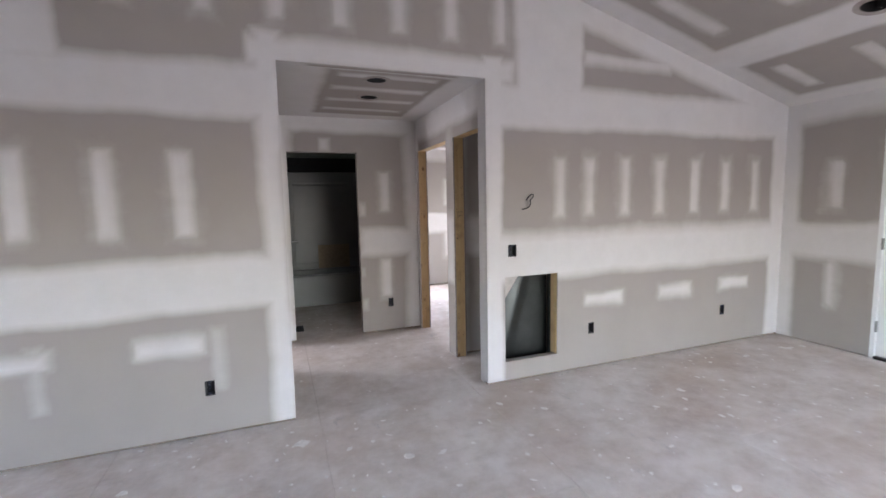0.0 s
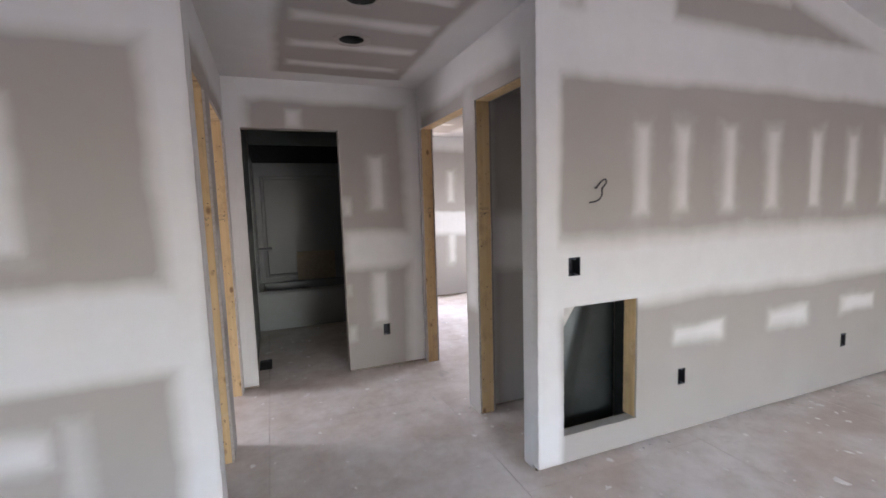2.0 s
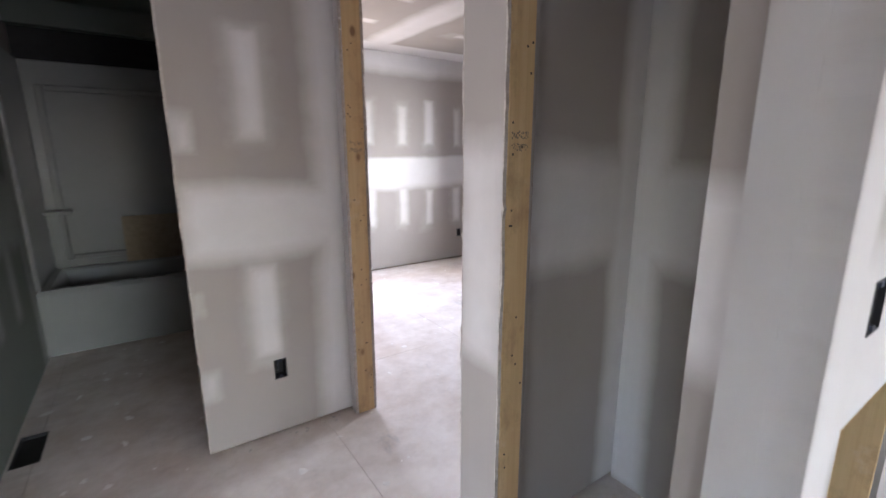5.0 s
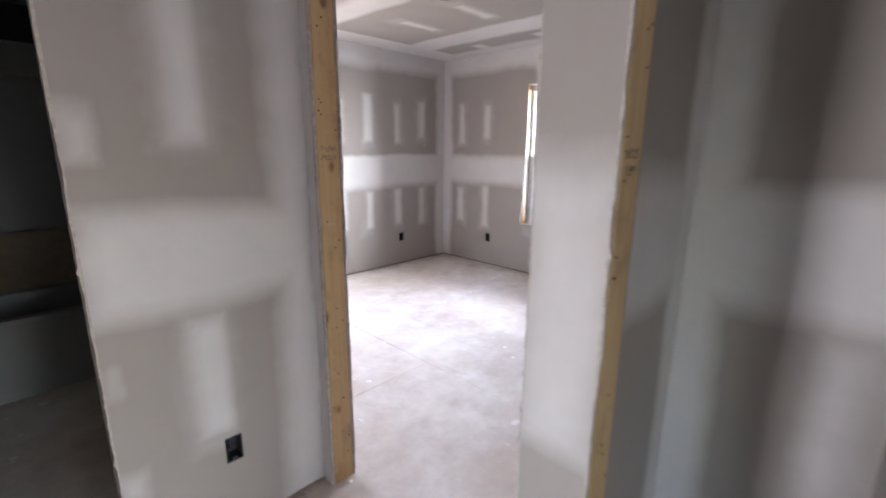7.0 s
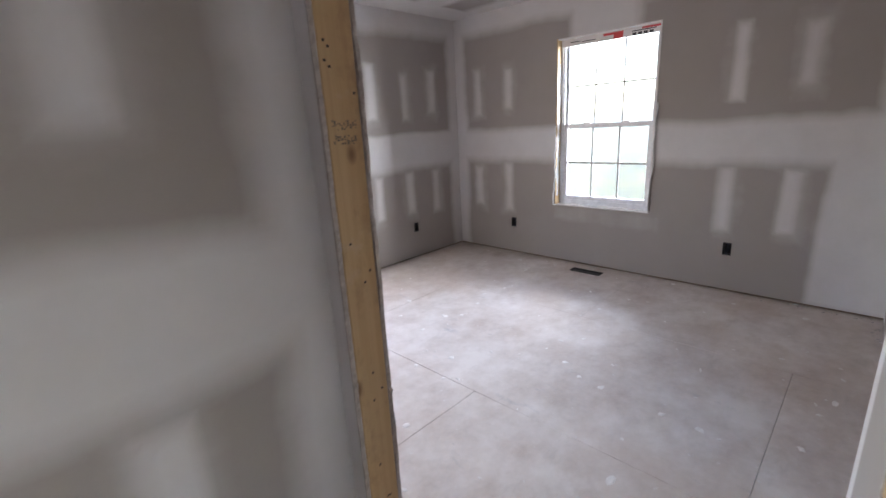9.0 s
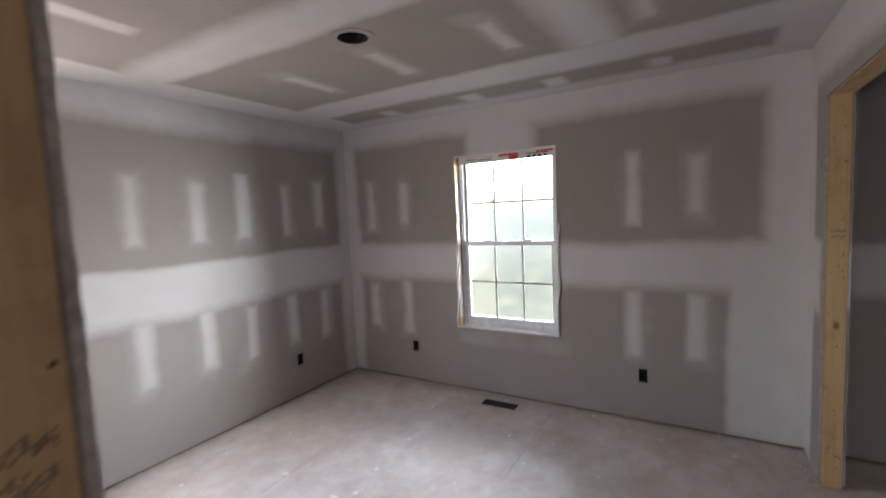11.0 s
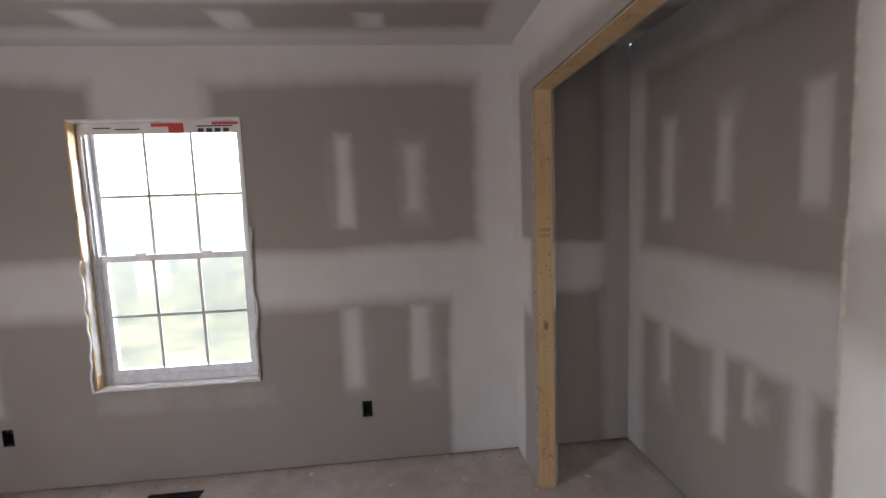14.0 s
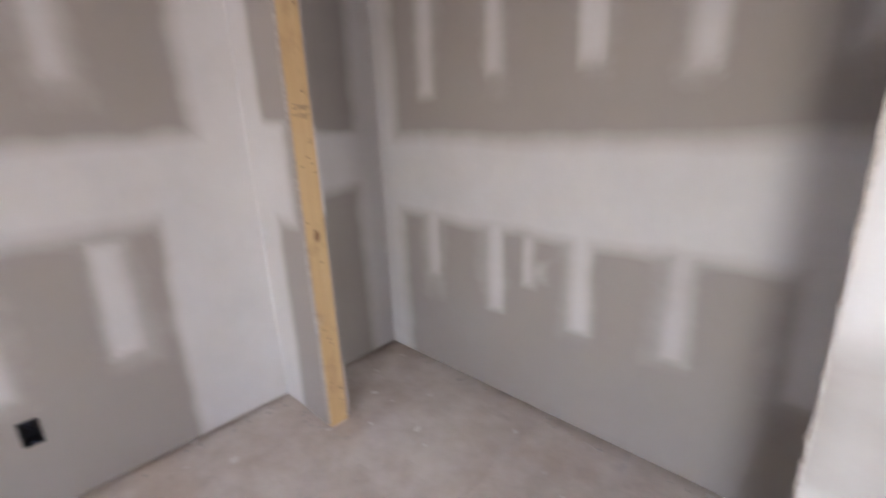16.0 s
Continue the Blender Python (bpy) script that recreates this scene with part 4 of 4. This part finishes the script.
def return_duct():
    """Dull sheet-metal return duct behind the low opening, shade put into its colour: folded back panel with a raised
    seam, side panel, dark plate as the hole in its floor, board scrap above.
    """
    root = empty("return_air_duct", (1.9, 0.22, 0), "dull galvanized sheet metal duct behind the low wall opening, darkened for shade", "duct")
    inv = Matrix.Translation(root.location).inverted()
    bm = bmesh.new()
    nu, nv = 24, 36
    grid = [[bm.verts.new((1.632 + 0.555 * i / nu, 0.222 - 0.02 * max(0.0, 1 - abs((i / nu - 0.25) - 0.65 * (j / nv - 0.25)) * 6)
                           + 0.004 * noise.noise((i * 0.2, j * 0.16, 2)), 0.002 + 1.2 * j / nv)) for j in range(nv + 1)] for i in range(nu + 1)]
    for i in range(nu):
        for j in range(nv):
            bm.faces.new((grid[i][j], grid[i + 1][j], grid[i + 1][j + 1], grid[i][j + 1])).smooth = True
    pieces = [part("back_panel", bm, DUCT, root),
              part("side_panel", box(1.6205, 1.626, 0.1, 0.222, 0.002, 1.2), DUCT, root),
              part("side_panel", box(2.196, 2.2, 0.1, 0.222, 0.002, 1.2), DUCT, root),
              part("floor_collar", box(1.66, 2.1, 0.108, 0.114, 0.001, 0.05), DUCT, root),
              # dark plate in place of the shaded hole
              part("floor_hole_shade", box(1.66, 2.1, 0.116, 0.196, 0.001, 0.006), CAVITY_SHADE, root),
              part("cross_stick", box(1.9, 1.93, 0.114, 0.2, 0.05, 0.075), WOOD, root, "thin wooden stick")]
    bm = bmesh.new()
    front = [bm.verts.new((x, 0.175 + 0.02 * (z - 0.5), z)) for x, z in ((1.628, 0.56), (1.7, 0.6), (1.98, 1.0), (1.98, 1.2), (1.628, 1.2))]
    rear = [bm.verts.new((v.co.x, v.co.y + 0.012, v.co.z)) for v in front]
    bm.faces.new(front)
    bm.faces.new(rear[::-1])
    for i in range(5):
        bm.faces.new((front[i], rear[i], rear[(i + 1) % 5], front[(i + 1) % 5]))
    # pale board scrap, also giving the dark duct its lighter top
    pieces.append(part("baffle", bm, CRUMB, root, "grey board scrap"))
    for p in pieces:
        p.matrix_parent_inverse = inv


# galvanized sheet given a near-black colour to stand for the duct's shade
DUCT = plain("darkened_galvanized_sheet", (0.075, 0.082, 0.08), 0.38, 0.75, 0.1, 5.0)
return_duct()
# dark sheet behind the duct, standing for the chase's shade
tagged(link("wall_chase_shade", box(1.63, 2.19, 0.226, 0.233, 0.0, 1.4), CAVITY_SHADE), kind="structure")


# ---- outdoors ----
def outdoors():
    m, nt, b = mat("rough_grass", 0.95)
    p = coords(nt)
    col = mixc(nt, ramp(nt, noise_at(nt, p, 1.1, 7, 0.75), [(0.4, 0.0), (0.65, 1.0)]), (0.026, 0.025, 0.008), (0.066, 0.055, 0.023))
    col = mixc(nt, ramp(nt, noise_at(nt, p, 3.5, 6, 0.75), [(0.45, 0.0), (0.7, 1.0)]), col, (0.011, 0.0105, 0.004))
    nt.links.new(col, b.inputs["Base Color"])
    xs = np.concatenate([np.linspace(-300, -12, 12), np.linspace(-8, 90, 60), np.linspace(100, 400, 12)])
    ys = np.concatenate([np.linspace(-300, -45, 12), np.linspace(-40, 45, 50), np.linspace(50, 300, 12)])
    verts, faces = [], []
    for x in xs:
        for y in ys:
            d = max(0.0, x - 9)
            z = -0.55 + 2.5 * (1 - math.exp(-d / 22)) + (0.25 * noise.noise((x * 0.15, y * 0.15, 0)) if d > 0 else 0)
            verts.append((x, y, z))
    n = len(ys)
    for i in range(len(xs) - 1):
        for j in range(n - 1):
            faces.append((i * n + j, (i + 1) * n + j, (i + 1) * n + j + 1, i * n + j + 1))
    me = bpy.data.meshes.new("ground")
    me.from_pydata(verts, [], faces)
    me.materials.append(m)
    for f in me.polygons:
        f.use_smooth = True
    tagged(new("ground", me), kind="structure")


outdoors()


def tree(x, y, z, h, seed, leaf, bark):
    """Small bare-ish tree: tapered trunk and limbs, crown of many small leaf clumps with gaps."""
    rnd = random.Random(seed)
    root = empty("tree", (x, y, z), "green young tree on a grassy hillside, leaf colour paled as bloom", "tree", "hillside trees")
    bm = bmesh.new()
    tips = []

    def limb(a, b, r0, r1):
        d = (b - a)
        q = d.to_track_quat("Z", "Y").to_matrix()
        lo = [bm.verts.new(a + q @ Vector((r0 * math.cos(k * 1.2566), r0 * math.sin(k * 1.2566), 0))) for k in range(5)]
        hi = [bm.verts.new(b + q @ Vector((r1 * math.cos(k * 1.2566), r1 * math.sin(k * 1.2566), 0))) for k in range(5)]
        for k in range(5):
            bm.faces.new((lo[k], lo[(k + 1) % 5], hi[(k + 1) % 5], hi[k]))

    def grow(a, d, length, r, depth):
        b = a + d * length
        limb(a, b, r, r * 0.65)
        if depth == 0:
            tips.append(b)
            return
        for _ in range(3):
            nd_ = (d + Vector((rnd.uniform(-0.8, 0.8), rnd.uniform(-0.8, 0.8), rnd.uniform(-0.1, 0.5)))).normalized()
            grow(b, nd_, length * rnd.uniform(0.55, 0.8), r * 0.6, depth - 1)

    grow(Vector((0, 0, -0.2)), Vector((rnd.uniform(-0.1, 0.1), rnd.uniform(-0.1, 0.1), 1)).normalized(), h * 0.38, h * 0.022, 3)
    part("trunk", bm, bark, root)
    bm = bmesh.new()
    for t in tips:
        for _ in range(26):
            c = t + Vector((rnd.gauss(0, 1), rnd.gauss(0, 1), rnd.gauss(0, 0.8))) * h * 0.06
            e = Euler([rnd.uniform(0, 6.28) for _ in range(3)]).to_matrix() * (h * rnd.uniform(0.012, 0.026))
            bm.faces.new([bm.verts.new(c + e @ Vector(q)) for q in ((-1, 0, 0), (0, -0.6, 0), (1, 0, 0), (0, 0.6, 0))])
    part("crown", bm, leaf, root)
    return root


# bloom around the bright window is put into the leaves' pale colour
LEAF = plain("bloom_paled_leaves", (0.3, 0.29, 0.2), 0.8, 0, 0.1, 3.0)
BARK = plain("bark", (0.3, 0.27, 0.24), 0.9)
spots = random.Random(8)
for k in range(6):
    tx, ty = spots.uniform(30, 48), 2 + k * 5.2 + spots.uniform(-1.2, 1.2)
    tree(tx, ty, -0.55 + 2.5 * (1 - math.exp(-(tx - 9) / 22)), spots.uniform(1.3, 2.4), k, LEAF, BARK)

# ---- compound drips on the floor ----
def splats():
    rnd = random.Random(3)
    bm = bmesh.new()
    for n_ in range(1020):
        x, y = (rnd.uniform(-2.6, 4.9), rnd.uniform(-4, 4.3)) if n_ < 850 else (rnd.uniform(-0.6, 4.85), -0.1 - abs(rnd.gauss(0, 1.1)))
        r = abs(rnd.gauss(0, 0.012)) + 0.005
        if rnd.random() < 0.07:
            r *= 1.6
        n = rnd.randint(6, 9)
        a0, st = rnd.uniform(0, 6.28), rnd.uniform(0.35, 1.0)
        lo, hi = [], []
        for i in range(n):
            a = a0 + 6.283 * i / n
            q = r * rnd.uniform(0.6, 1.25)
            dx, dy = q * math.cos(a), q * st * math.sin(a)
            dx, dy = dx * math.cos(a0) - dy * math.sin(a0), dx * math.sin(a0) + dy * math.cos(a0)
            lo.append(bm.verts.new((x + dx, y + dy, 0.0003)))
            hi.append(bm.verts.new((x + dx * 0.7, y + dy * 0.7, 0.0025)))
        for i in range(n):
            bm.faces.new((lo[i], lo[(i + 1) % n], hi[(i + 1) % n], hi[i]))
        bm.faces.new(hi)
    tagged(link("compound_drips", bm, SPLAT), "dried white joint compound drips on the subfloor", "debris", kind="stuff")


splats()


def crumbs():
    """Broken bits of compound and board swept against the walls."""
    rnd = random.Random(11)
    bm = bmesh.new()
    runs = [("x", EAST - 0.03, 0.82, 1.7, 46), ("y", 0.1, 2.9, 4.75, 40), ("y", BACK - 0.03, 0.9, 1.45, 30), ("y", -0.03, 1.6, 4.8, 60), ("y", SOUTH + 0.03, 4.45, 4.8, 26),
            ("x", 4.93, -0.7, -0.05, 18), ("y", NORTH - 0.03, 2.6, 4.7, 30), ("x", EAST - 0.03, 1.7, 4.3, 40), ("y", -0.03, -2.5, 0.0, 30), ("x", HALL_R - 0.02, 0.74, 0.9, 10)]
    for ax, at, lo, hi, n in runs:
        for _ in range(n // 2):
            u, o, r = rnd.uniform(lo, hi), rnd.uniform(-0.025, 0.02), rnd.uniform(0.002, 0.007)
            m = Matrix.Translation((at + o, u, r * 0.3) if ax == "x" else (u, at + o, r * 0.3)) @ Euler([rnd.uniform(-0.3, 0.3), rnd.uniform(-0.3, 0.3), rnd.uniform(0, 6)]).to_matrix().to_4x4() @ Matrix.Diagonal((r * rnd.uniform(1, 2.6), r, r * 0.5, 1))
            bmesh.ops.create_icosphere(bm, subdivisions=1, radius=1.0, matrix=m)
    tagged(link("plaster_crumbs", bm, CRUMB), "broken bits of joint compound swept along the walls", "debris", kind="stuff")


crumbs()
floor_boards()
